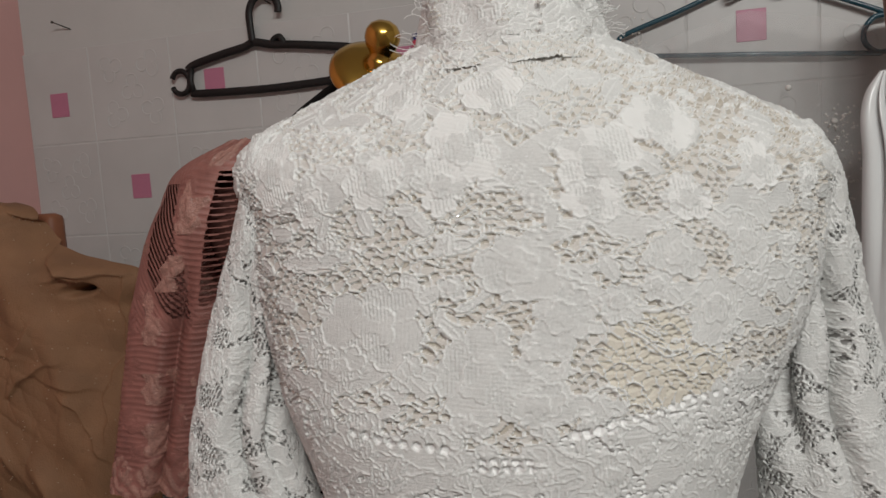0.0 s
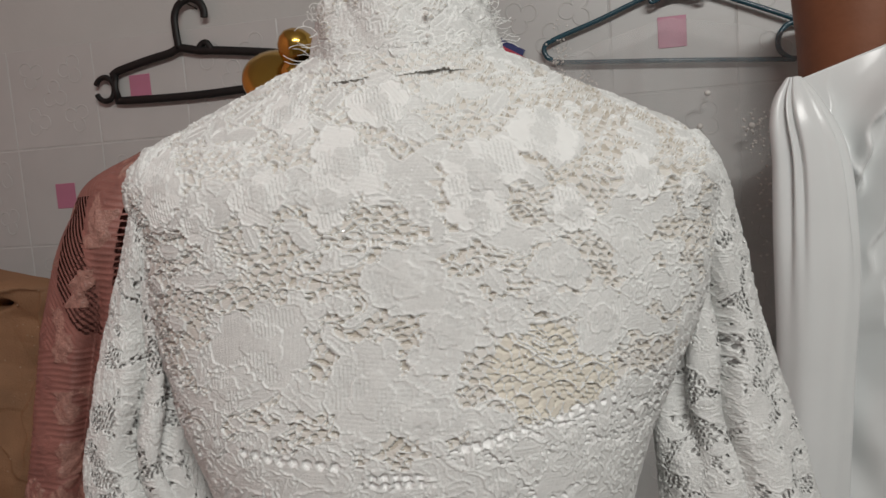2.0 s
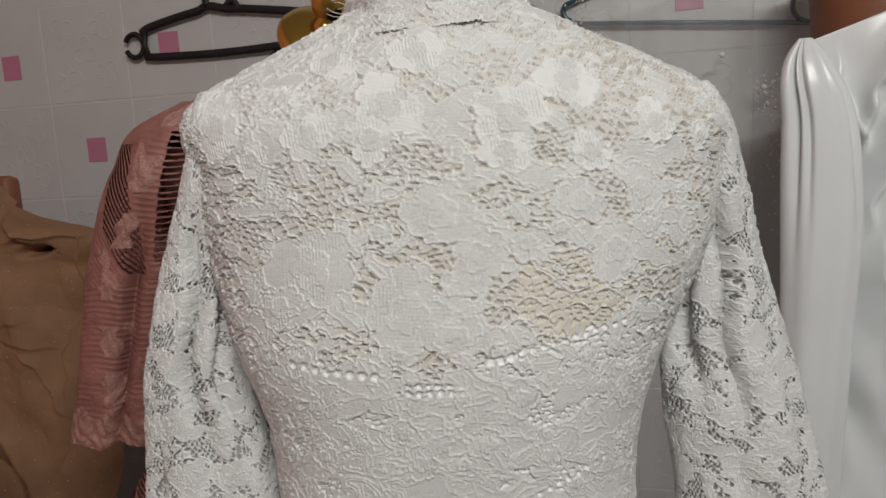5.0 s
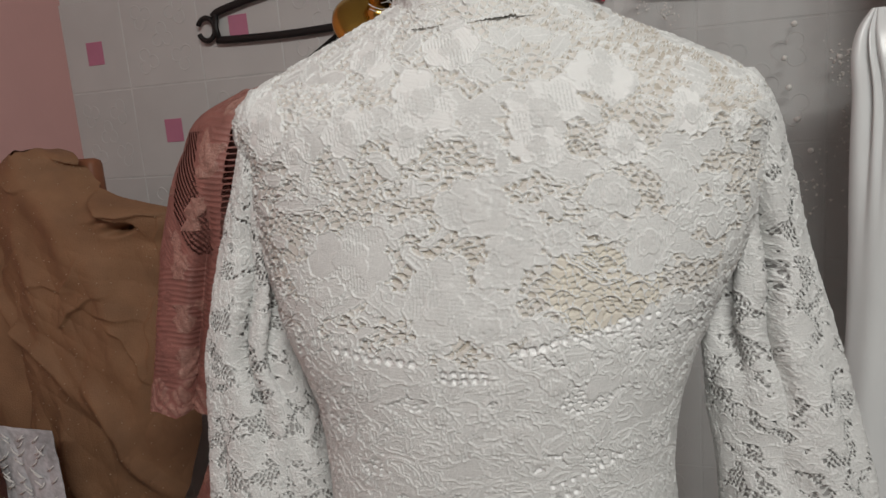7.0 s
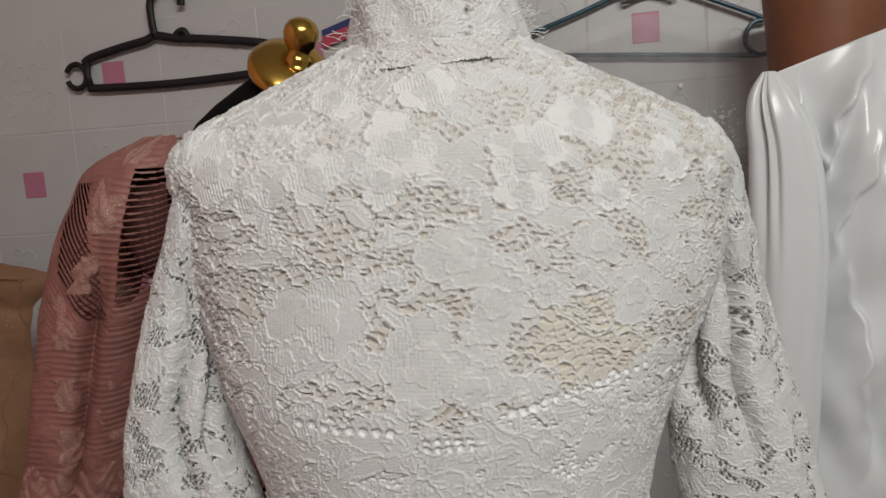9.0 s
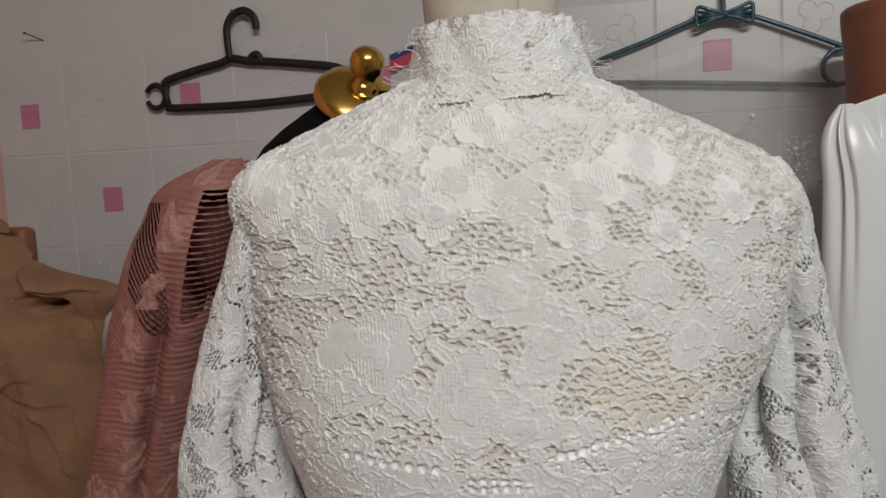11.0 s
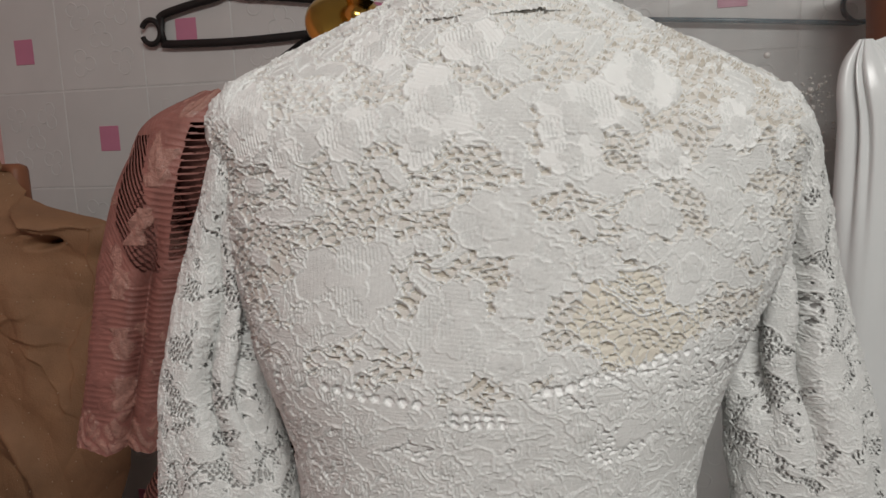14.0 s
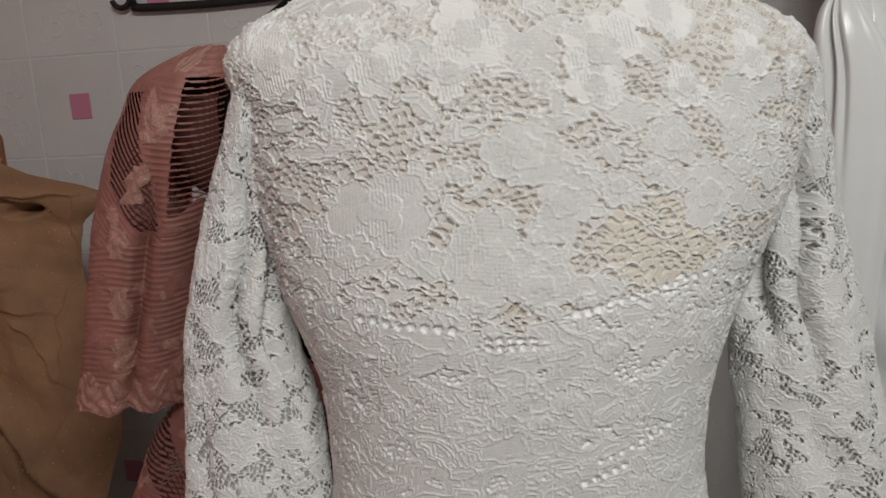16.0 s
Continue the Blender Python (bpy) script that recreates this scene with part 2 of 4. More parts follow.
# ---- lace ----
class Lace:
    """A lace drawn on a flat cloth: how far its threads stand out, and where it is open."""

    def __init__(self, seed, s0, s1, z0, z1, cell=0.0074, step=0.0005, spacing=0.034, size=0.015, nets=(), blooms=(), fill=0.5, chance=1.0, solid_below=None, freq=30, rise=1.0, white_above=9.0, gap=0.0010, lines=(0.55, 0.9)):
        rng = np.random.default_rng(seed)
        self.s0, self.z0, self.step = s0, z0, step
        S, Z = np.meshgrid(np.arange(s0, s1, step), np.arange(z0, z1, step))
        self.shape = S.shape
        # net of rounded cells in rows, a little uneven
        ws = S + 0.0020 * np.sin(Z * 140 + 3 * np.sin(S * 60)) + 0.001 * np.sin(S * 230)
        wz = Z + 0.0024 * np.sin(S * 120 + 2 * np.sin(Z * 70)) + 0.0012 * np.sin(Z * 260 + S * 90)
        row = cell * 0.64
        j = np.floor(wz / row)
        best, second, drop = np.full(S.shape, 9.0), np.full(S.shape, 9.0), np.zeros(S.shape)
        for dj in (-1, 0, 1, 2):
            jj = j + dj
            off = (jj % 2) * 0.5
            i = np.floor(ws / cell - off)
            for di in (0, 1):
                h1 = np.modf(np.abs(np.sin((i + di) * 12.9898 + jj * 78.233) * 43758.5))[0] - 0.5
                h2 = np.modf(np.abs(np.sin((i + di) * 39.346 + jj * 11.135) * 24634.6))[0] - 0.5
                dz = wz - (jj + 0.34 * h2) * row
                dist = np.hypot(ws - (i + di + off + 0.34 * h1) * cell, dz)
                near = dist < best
                second = np.minimum(second, np.where(near, best, dist))
                drop = np.where(near, dz, drop)
                best = np.where(near, dist, best)
        edge = second - best
        thread = np.clip(1 - edge / (1.15 * gap), 0, 1)
        # a fine net lies flat but for the small gap under each upper rim, coloured as lining darkened by the rim's
        # shade
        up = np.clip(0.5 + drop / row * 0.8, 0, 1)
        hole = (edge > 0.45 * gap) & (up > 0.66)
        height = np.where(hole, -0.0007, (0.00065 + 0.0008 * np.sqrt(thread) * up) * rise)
        ground = np.zeros(S.shape)
        for k in range(5):
            f = freq * 1.5**k
            a = rng.uniform(0, 6.28, 4)
            ground += np.sin(S * f * 0.8 + a[0] + 2 * np.sin(Z * f * 0.7 + a[1])) * np.sin(Z * f * 1.3 + a[2] + 1.5 * np.sin(S * f * 0.6 + a[3])) / 1.3**k
        level = np.quantile(ground, 1 - fill)
        solid = ground > level
        slope = np.hypot(*np.gradient(ground, step)) + 3.0
        low = np.zeros(S.shape, bool)
        if solid_below is not None:
            low = Z < solid_below + 0.004 * np.sin(S * 90)
            solid |= low & (ground > np.quantile(ground, 0.20))
        for cs, cz, rs, rz in nets:
            solid &= (((S - cs) / rs) ** 2 + ((Z - cz) / rz) ** 2 + 0.2 * ground) > 1
        weave = 0.00009 * np.sin(Z * 2 * math.pi / 0.0021 + np.sin(S * 300)) + 0.00008 * np.sin(S * 1900 + 3 * np.sin(Z * 700)) * np.sin(Z * 1300 + 2 * np.sin(S * 500))
        rim = np.clip(1 - np.abs(ground - level) / slope / 0.0008, 0, 1)
        for q, where in [(v, True) for v in lines] + [(v, low) for v in (0.2, 0.34, 0.48, 0.74, 0.95)]:
            dist = np.abs(ground - np.quantile(ground, q) + 0.10 * np.sin(S * 190 + 9 * q) * np.sin(Z * 150)) / slope
            rim = np.maximum(rim, np.clip(1 - dist / 0.0007, 0, 1) * where * (np.sin(S * 55 + 40 * q) + np.sin(Z * 62 + S * 20 + 11 * q) > -0.35))
        height = np.where(solid, 0.0010 * rise + weave, height)
        height = np.maximum(height, 0.0016 * rise * np.sqrt(rim))
        # scalloped cords that run across the woven ground
        zw = Z + 0.004 * np.sin(S * 37 + seed) + 0.003 * np.sin(S * 83 + 2 * seed)
        lane = np.floor(zw / 0.0125)
        turn = np.modf(np.abs(np.sin(lane * 17.31 + seed) * 4375.85))[0]
        arch = 0.0055 * np.abs(np.sin(math.pi * (S / 0.016 + turn * 3 + 0.18 * np.sin(S * 50 + lane)))) ** 0.7
        off_line = np.abs(zw - (lane + 0.22) * 0.0125 - arch)
        scallop = np.clip(1 - off_line / 0.0007, 0, 1) * (np.sin(S * 48 + 7.3 * lane) + 0.6 * np.sin(S * 21 + lane) > -0.35) * ~low
        height = np.maximum(height, 0.0020 * rise * np.sqrt(scallop))
        hole &= scallop < 0.2
        hole &= ~solid & (rim < 0.2)
        clear = ~solid & (edge > gap) & (rim < 0.2) & (scallop < 0.2)
        # net threads get the cord white only on upper rims, a highlight in the colour
        bright = (~solid & (thread > 0.3) & (drop > 0.15 * row) & ~hole) | (rim > 0.45) | (scallop > 0.3)
        # flowers and leaves laid over it
        spots = []
        for a in range(int((z1 - z0) / (spacing * 0.86)) + 2):
            for b in range(int((s1 - s0) / spacing) + 2):
                cs = s0 + (b + 0.5 * (a % 2)) * spacing + rng.uniform(-1, 1) * spacing * 0.3
                cz = z0 + a * spacing * 0.86 + rng.uniform(-1, 1) * spacing * 0.3
                if rng.random() < chance:
                    spots.append((cs, cz, size * rng.uniform(0.55, 1.15), int(rng.integers(5, 10)), rng.uniform(0, 6.28), 0))
                ang = rng.uniform(0, 6.28)
                spots.append((cs + math.cos(ang) * size * 1.35, cz + math.sin(ang) * size * 1.2, size * rng.uniform(0.6, 1.0), 1, ang + rng.uniform(-0.6, 0.6), 1))
        rng.shuffle(spots)
        spots = [p for p in spots if (p[1] < white_above or p[5] == 1 or rng.random() < 0.3) and not any(((p[0] - o[0]) / o[2]) ** 2 + ((p[1] - o[1]) / o[3]) ** 2 < 1.2 for o in nets)]
        spots += [(cs, cz, R * 0.92, 7 + k % 4, 1.7 * k, 2) for k, (cs, cz, R) in enumerate(blooms)]
        for cs, cz, R, n, ph, kind in spots:
            x0, x1 = int((cs - 1.5 * R - s0) / step), int((cs + 1.5 * R - s0) / step)
            y0, y1 = int((cz - 1.5 * R - z0) / step), int((cz + 1.5 * R - z0) / step)
            x0, y0, x1, y1 = max(x0, 0), max(y0, 0), min(x1, S.shape[1]), min(y1, S.shape[0])
            if x1 <= x0 or y1 <= y0:
                continue
            u, v = S[y0:y1, x0:x1] - cs, Z[y0:y1, x0:x1] - cz
            th, r = np.arctan2(v, u), np.hypot(u, v)
            wob = 0.15 * np.sin(2 * th + ph) + 0.10 * np.sin(3 * th - ph)
            if kind != 1:
                lobe = np.abs(np.cos(n * (th - ph) / 2))
                lim = R * (0.74 + wob + 0.30 * np.sqrt(lobe) + 0.05 * np.abs(np.sin(1.5 * n * th)))
                vein = np.clip(1 - lobe * r / 0.0010, 0, 1) * (r > 0.42 * R) * (r < 0.95 * lim) * (np.sin(th * 3 + ph) > -0.5)
                ring = np.clip(1 - np.abs(r - 0.5 * R * (0.8 + 0.25 * np.abs(np.cos(2.5 * th + ph)))) / 0.0008, 0, 1) * (np.sin(th + ph) > -0.6)
                tier = r < 0.5 * R * (0.8 + 0.25 * np.abs(np.cos(2.5 * th + ph)))
                slit = (np.sin((u + 0.12 * v) * 2 * math.pi / 0.0024) > 0.40) & (r > 0.15 * R) & (r < 0.86 * lim) & (np.sin(th * 2 + 2.1 * ph) > -0.1)
            else:
                lobe = np.ones(u.shape)
                p, q = u * math.cos(ph) + v * math.sin(ph), -u * math.sin(ph) + v * math.cos(ph)
                lim = R * (1 + 0.07 * np.sin(9 * th))
                r = np.hypot(p, q * 1.8 + p * p * 14)
                vein = np.clip(1 - np.abs(q) / 0.0006, 0, 1) * (np.abs(p) < 0.7 * R)
                ring = np.zeros(r.shape)
                slit = np.zeros(r.shape, bool)
                tier = slit
            d = lim - r
            inside, cord = d > 0, np.clip(1 - np.abs(d - 0.0003) / 0.0008, 0, 1)
            w = 0.00008 * np.sin((v * math.cos(ph) + u * math.sin(ph)) * 2 * math.pi / 0.0025)
            dome = 0.00105 * rise + 0.0003 * np.clip(3 * d / R, 0, 1) + w + 0.0007 * np.maximum(vein, ring) + 0.0006 * tier - 0.0007 * slit
            height[y0:y1, x0:x1] = np.where(inside, dome, height[y0:y1, x0:x1])
            height[y0:y1, x0:x1] = np.maximum(height[y0:y1, x0:x1], 0.0019 * rise * np.sqrt(cord))
            hole[y0:y1, x0:x1] = (hole[y0:y1, x0:x1] & ~inside & (cord < 0.1))
            clear[y0:y1, x0:x1] &= ~inside & (cord < 0.1)
            solid[y0:y1, x0:x1] |= inside | (cord > 0.1)
            bright[y0:y1, x0:x1] = (bright[y0:y1, x0:x1] & ~inside) | (inside & ~slit & (kind == 2) & (cz > white_above) & (r > 0.40 * lim) & (np.sin(th * 2 + ph) > -0.7)) | (cord > 0.4) | (inside & (np.maximum(vein, ring) > 0.4))
        self.height, self.hole, self.clear, self.solid, self.cord = height, hole, clear, solid, bright
        self.punched = np.zeros(S.shape, bool)

    def pick(self, s, z):
        i = np.clip(np.rint((z - self.z0) / self.step).astype(int), 0, self.shape[0] - 1)
        j = np.clip(np.rint((s - self.s0) / self.step).astype(int), 0, self.shape[1] - 1)
        return self.height[i, j], self.hole[i, j]

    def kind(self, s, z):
        """0: cord and whitened upper rims, 1: woven ground, 2: lining seen through, darkened for shade, 3: white lining
        at the seam, 5: fine net.
        """
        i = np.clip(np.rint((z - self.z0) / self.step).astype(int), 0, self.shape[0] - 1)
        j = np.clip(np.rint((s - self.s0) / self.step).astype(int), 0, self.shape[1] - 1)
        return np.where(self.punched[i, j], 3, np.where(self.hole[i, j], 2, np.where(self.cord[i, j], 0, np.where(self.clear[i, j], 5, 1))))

    def punch(self, path, every, r):
        """A row of round openings along a path."""
        done = 0.0
        for (a, b), (c, d) in zip(path, path[1:]):
            L = math.hypot(c - a, d - b)
            while done < L:
                s, z = a + (c - a) * done / L, b + (d - b) * done / L
                i, j, k = int((z - self.z0) / self.step), int((s - self.s0) / self.step), int(r / self.step) + 3
                yy, xx = np.mgrid[-k:k + 1, -k:k + 1] * self.step
                dist = np.hypot(xx, yy)
                self.punched[i - k:i + k + 1, j - k:j + k + 1] |= dist < r
                self.hole[i - k:i + k + 1, j - k:j + k + 1] = np.where(dist < r + 0.0012, dist < r, self.hole[i - k:i + k + 1, j - k:j + k + 1])
                done += every
            done -= L


def normals(V, wrap):
    du = (np.roll(V, -1, 1) - np.roll(V, 1, 1)) if wrap else np.gradient(V, axis=1)
    dv = np.gradient(V, axis=0)
    n = np.cross(du, dv)
    return n / np.maximum(np.linalg.norm(n, axis=2, keepdims=True), 1e-9)


# ---- room ----
CORNER_X, WALL_Y = -1.295, 1.300
TILE_W, TILE_TOP, TILE_X = 0.1968, 1.6045, -1.3215


def setting(name, boxes, material, label):
    bm = bmesh.new()
    for b in boxes:
        box(bm, *b)
    return tagged(part(name, bm, material, smooth=False), label, "", "", "structure")


# the floor is out of view; its tone is set for the light it bounces
floor = setting("floor", [(-1.6, 2.1, -2.3, 1.6, -0.1, 0.0)], FLOOR_MAT, "unseen floor, pale to bounce light upward")
ceiling = setting("ceiling", [(-1.6, 2.1, -2.3, 1.6, 2.6, 2.7)], PLASTER, "plain white painted ceiling")
wall_north = setting("wall_north", [(-1.6, 2.1, WALL_Y, 1.45, 0, 2.6)], PLASTER, "white plaster wall with embossed white tiles")
grout = setting("wall_grout", [(CORNER_X, 1.6, 1.2944, WALL_Y, 0, TILE_TOP - 0.002)], GROUT, "pale joints between the wall tiles")
wall_west = setting("wall_west", [(-1.6, CORNER_X, -2.3, WALL_Y, 0, 2.6)], PINK_PAINT, "smooth salmon-pink painted wall")
wall_east = setting("wall_east", [(1.9, 2.1, -2.3, WALL_Y, 0, 2.6)], PLASTER, "plain white painted wall")
wall_south = setting("wall_south", [(CORNER_X, 1.9, -2.3, -2.1, 0, 2.6)], PLASTER, "plain white painted wall")

# ---- white lace dress on its form ----
TURN = radians(12)
BASE = Matrix.Translation((-0.07, 0.47, 0)) @ Matrix.Rotation(TURN, 4, "Z")
# rings from the neck down: height, half width, middle x, back y, front y
RINGS = [(1.385, 0.068, -0.006, -0.006, 0.105), (1.334, 0.186, -0.004, -0.036, 0.12), (1.27, 0.192, -0.002, -0.050, 0.145), (1.21, 0.184, -0.004, -0.058, 0.15), (1.15, 0.164, -0.012, -0.066, 0.15),
         (1.09, 0.143, -0.0135, -0.064, 0.135), (1.02, 0.136, -0.0155, -0.058, 0.12), (0.95, 0.143, -0.0145, -0.052, 0.12), (0.80, 0.185, -0.008, -0.062, 0.135)]
SIDE_Y = 0.045


def body(z, ang, grow=0.0, drop=0.0):
    """Places on the body at heights z (rows) and angles ang (columns; 0 is the middle of the back)."""
    def f(i):
        return curve_through([(r[0], r[i]) for r in RINGS], z)
    hx, cx, yb, yf = (f(i)[:, None] for i in (1, 2, 3, 4))
    w = np.clip((z[:, None] - 1.334) / 0.051, 0, 1)
    slope = RINGS[1][1] + 0.004 - (z[:, None] - 1.334) / 0.051 * (RINGS[1][1] - RINGS[0][1])
    under = np.where(w > 0, RINGS[1][1] + 0.002, hx + 0.002)
    hx = -np.log(np.exp(-160 * slope) + np.exp(-160 * under)) / 160
    s, c = np.sin(ang)[None], np.cos(ang)[None]
    k = np.clip((z[:, None] - 1.29) / 0.07, 0, 1)
    e = 2 / (2.35 - 0.85 * k * k * (3 - 2 * k))
    px = np.sign(s) * np.abs(s) ** e
    py = -np.sign(c) * np.abs(c) ** e
    x = cx + (hx + grow) * px
    y = SIDE_Y + np.where(py < 0, (SIDE_Y - yb + grow) * py, (yf - SIDE_Y + grow) * py)
    # shoulders run a little lower than the neck line at the sides
    zz = z[:, None] + 0 * x
    zz = zz - 0.012 * np.clip(x, 0, 1) / 0.19 * np.clip((zz - 1.2) / 0.12, 0, 1)
    return np.stack([x, y, zz - drop], -1)


def arc(V):
    d = np.linalg.norm(np.diff(V, axis=1), axis=2)
    s = np.concatenate([np.zeros((len(V), 1)), np.cumsum(d, 1)], 1)
    mid = np.argmin(np.abs(np.linspace(-1, 1, V.shape[1])))
    return s - s[:, mid:mid + 1]



dress_form = thing("dress_form", "cream calico dress form with a bare padded neck", "dress form")
dress_form.matrix_world = BASE
ang_all = np.linspace(-math.pi, math.pi, 97)[:-1]
zs = np.concatenate([np.linspace(1.385, 1.334, 14), np.linspace(1.325, 0.80, 42)])
sheet("torso", body(zs, ang_all, -0.004), CALICO, dress_form, wrap=True)
neck_m = Matrix.Translation((-0.012, 0.05, 0))
part("neck", lathe(bmesh.new(), [(0.056, 1.36), (0.048, 1.39), (0.0475, 1.415), (0.0495, 1.45), (0.047, 1.47), (0.042, 1.485), (0.034, 1.495), (0.0, 1.498)][:-1], m=neck_m), CALICO, dress_form)
part("stand", lathe(bmesh.new(), [(0.17, 0.0), (0.17, 0.02), (0.03, 0.035), (0.016, 0.05), (0.016, 0.82)], (0, 0.05, 0)), STEEL, dress_form)

lace_dress = thing("lace_dress", "white floral lace dress with long sheer sleeves and high collar", "dress")
lace_dress.matrix_world = BASE

# bodice
zb = np.concatenate([np.linspace(1.388, 1.334, 150, endpoint=False), np.linspace(1.334, 0.925, 590)])
fine = np.linspace(-1.9, 1.9, 860)
B = body(zb, fine, 0.0024)
AR = arc(B)
hp = np.concatenate([[0], np.cumsum(np.linalg.norm(np.diff(B[:, 430], axis=0), axis=1))])
zflat = (1.40 - hp)[:, None] + 0 * AR


def flat(x, z):
    """Where a spot of the back lies on the flat lace."""
    i = np.argmin(np.abs(B[:, 430, 2] - z))
    k = np.argmin(np.abs(B[i, :, 0] - x))
    return AR[i, k], zflat[i, 0]


BLOOMS = [(0.036, 1.306, 0.0255), (0.032, 1.284, 0.0164), (-0.043, 1.316, 0.0225), (-0.054, 1.295, 0.0164), (-0.097, 1.299, 0.0182), (0.074, 1.33, 0.02), (0.132, 1.303, 0.0153), (0.165, 1.292, 0.0102),
          (-0.022, 1.349, 0.0185), (-0.081, 1.348, 0.0165), (-0.165, 1.308, 0.0218), (-0.138, 1.286, 0.0127), (-0.1, 1.213, 0.0309), (-0.037, 1.182, 0.0291), (0.01, 1.216, 0.0218),
          (-0.124, 1.186, 0.0164), (-0.012, 1.246, 0.0235), (0.087, 1.283, 0.0145), (0.1, 1.215, 0.0198), (-0.005, 1.166, 0.0144), (0.079, 1.25, 0.0162), (0.121, 1.256, 0.0164)]
NETS = [(0.080, 1.190, 0.022, 0.016), (0.046, 1.182, 0.026, 0.018), (0.068, 1.205, 0.02, 0.018), (0.021, 1.341, 0.020, 0.012), (-0.025, 1.153, 0.018, 0.007), (-0.034, 1.272, 0.03, 0.010), (0.104, 1.312, 0.02, 0.012), (-0.072, 1.167, 0.016, 0.010), (-0.12, 1.325, 0.03, 0.012), (-0.085, 1.262, 0.03, 0.012), (0.03, 1.255, 0.03, 0.010), (0.08, 1.357, 0.04, 0.01)]
SEAM = [(-0.175, 1.166), (-0.142, 1.159), (-0.117, 1.153), (-0.092, 1.149), (-0.059, 1.146), (-0.039, 1.138), (-0.011, 1.137), (0.016, 1.153), (0.036, 1.156), (0.085, 1.166), (0.108, 1.170), (0.15, 1.182)]
LB = Lace(3, -0.36, 0.36, 0.86, 1.42, blooms=[(*flat(x, z), R) for x, z, R in BLOOMS], nets=[(*flat(x, z), a, b) for x, z, a, b in NETS], fill=0.22, chance=0.55, size=0.0105, spacing=0.031, freq=52, solid_below=flat(0, 1.14)[1], rise=1.85, white_above=flat(0, 1.275)[1])
LB.punch([flat(x, z - 0.0045) for x, z in SEAM[2:5]], 0.0085, 0.0028)
LB.punch([flat(x, z - 0.0035) for x, z in SEAM[5:7]], 0.0066, 0.0022)
LB.punch([flat(x, z - 0.008) for x, z in SEAM[5:7]], 0.0070, 0.0022)
LB.punch([flat(x, z - 0.0045) for x, z in SEAM[7:9]], 0.0066, 0.0030)
LB.punch([flat(x, z - 0.0035) for x, z in SEAM[8:11]], 0.0072, 0.0018)
LB.punch([flat(x, 1.036 + 0.35 * x) for x in (0.03, 0.05, 0.07, 0.09)], 0.0075, 0.0020)
LB.punch([flat(x, 1.025 + 0.35 * x) for x in (0.02, 0.03, 0.05)], 0.0070, 0.0022)
for side, at in ((1, 0.122), (-1, -0.128)):
    for zv in np.arange(flat(0, 1.0)[1], flat(0, 1.235)[1], 0.0005):
        k = int((at + side * 0.25 * max(0.0, zv - flat(0, 1.16)[1]) + 0.0012 * math.sin(zv * 500) - LB.s0) / LB.step)
        i = int((zv - LB.z0) / LB.step)
        LB.height[i, k:k + 2] = 0.0015
        LB.hole[i, k - 1:k + 3] = False
H, O = LB.pick(AR, zflat)
seam_line = np.interp(B[..., 0], [p[0] for p in SEAM], [p[1] for p in SEAM])
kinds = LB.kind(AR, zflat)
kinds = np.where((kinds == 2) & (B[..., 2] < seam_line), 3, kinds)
warm = ((B[..., 0] - 0.072) / 0.040) ** 2 + ((B[..., 2] - 1.188) / 0.028) ** 2 + 0.35 * np.sin(B[..., 0] * 90) * np.sin(B[..., 2] * 110) < 1
kinds = np.where(((kinds == 2) | (kinds == 5)) & warm, 4, np.where((kinds == 5) & (B[..., 2] < seam_line), 1, kinds))
sheet("bodice", B + normals(B, False) * -np.where(O, np.minimum(H, -0.0007), H)[..., None], LACE, lace_dress, more=(GROUND, NUDE_SHADE, SATIN_LINING, CREAM, NET), kinds=kinds)
sheet("shaded_nude_lining", body(zs[zs > 0.92], np.linspace(-2.0, 2.0, 160), 0.0009), NUDE_SHADE, lace_dress, "thin skin-toned lining under the lace")
# front of the bodice
front = np.linspace(1.95, 2 * math.pi - 1.95, 40)
sheet("front_panel", body(zs[zs > 0.92], front, 0.002), GROUND, lace_dress)
# lining, strapless, up to the curved seam
seam_s = np.array([p[0] for p in SEAM]); seam_z = np.array([p[1] for p in SEAM])
ang_l = np.linspace(-2.0, 2.0, 181)
top = np.interp(body(np.array([1.15]), ang_l)[0, :, 0], seam_s, seam_z)
L = np.zeros((40, 181, 3))
for i, t in enumerate(np.linspace(0, 1, 40)):
    zz = top * (1 - t) + 0.92 * t
    L[i] = np.stack([body(np.array([zv]), ang_l[j:j + 1], 0.0014)[0, 0] for j, zv in enumerate(zz)])
sheet("lining", L, SATIN_LINING, lace_dress, "white satin lining edge under the lace")
# skirt below
sk = np.linspace(0, 1, 30)
ang_k = np.linspace(0, 2 * math.pi, 161)
K = np.zeros((30, 160, 3))
for i, t in enumerate(sk):
    r = body(np.array([0.93]), ang_k[:-1], 0.002)[0]
    sc = 1 + 1.1 * t**1.3 + 0.10 * t * np.sin(ang_k[:-1] * 11)
    K[i, :, 0], K[i, :, 1], K[i, :, 2] = r[:, 0] * sc, 0.05 + (r[:, 1] - 0.05) * sc, 0.93 - 0.87 * t
sheet("skirt", K, GROUND, lace_dress, wrap=True)


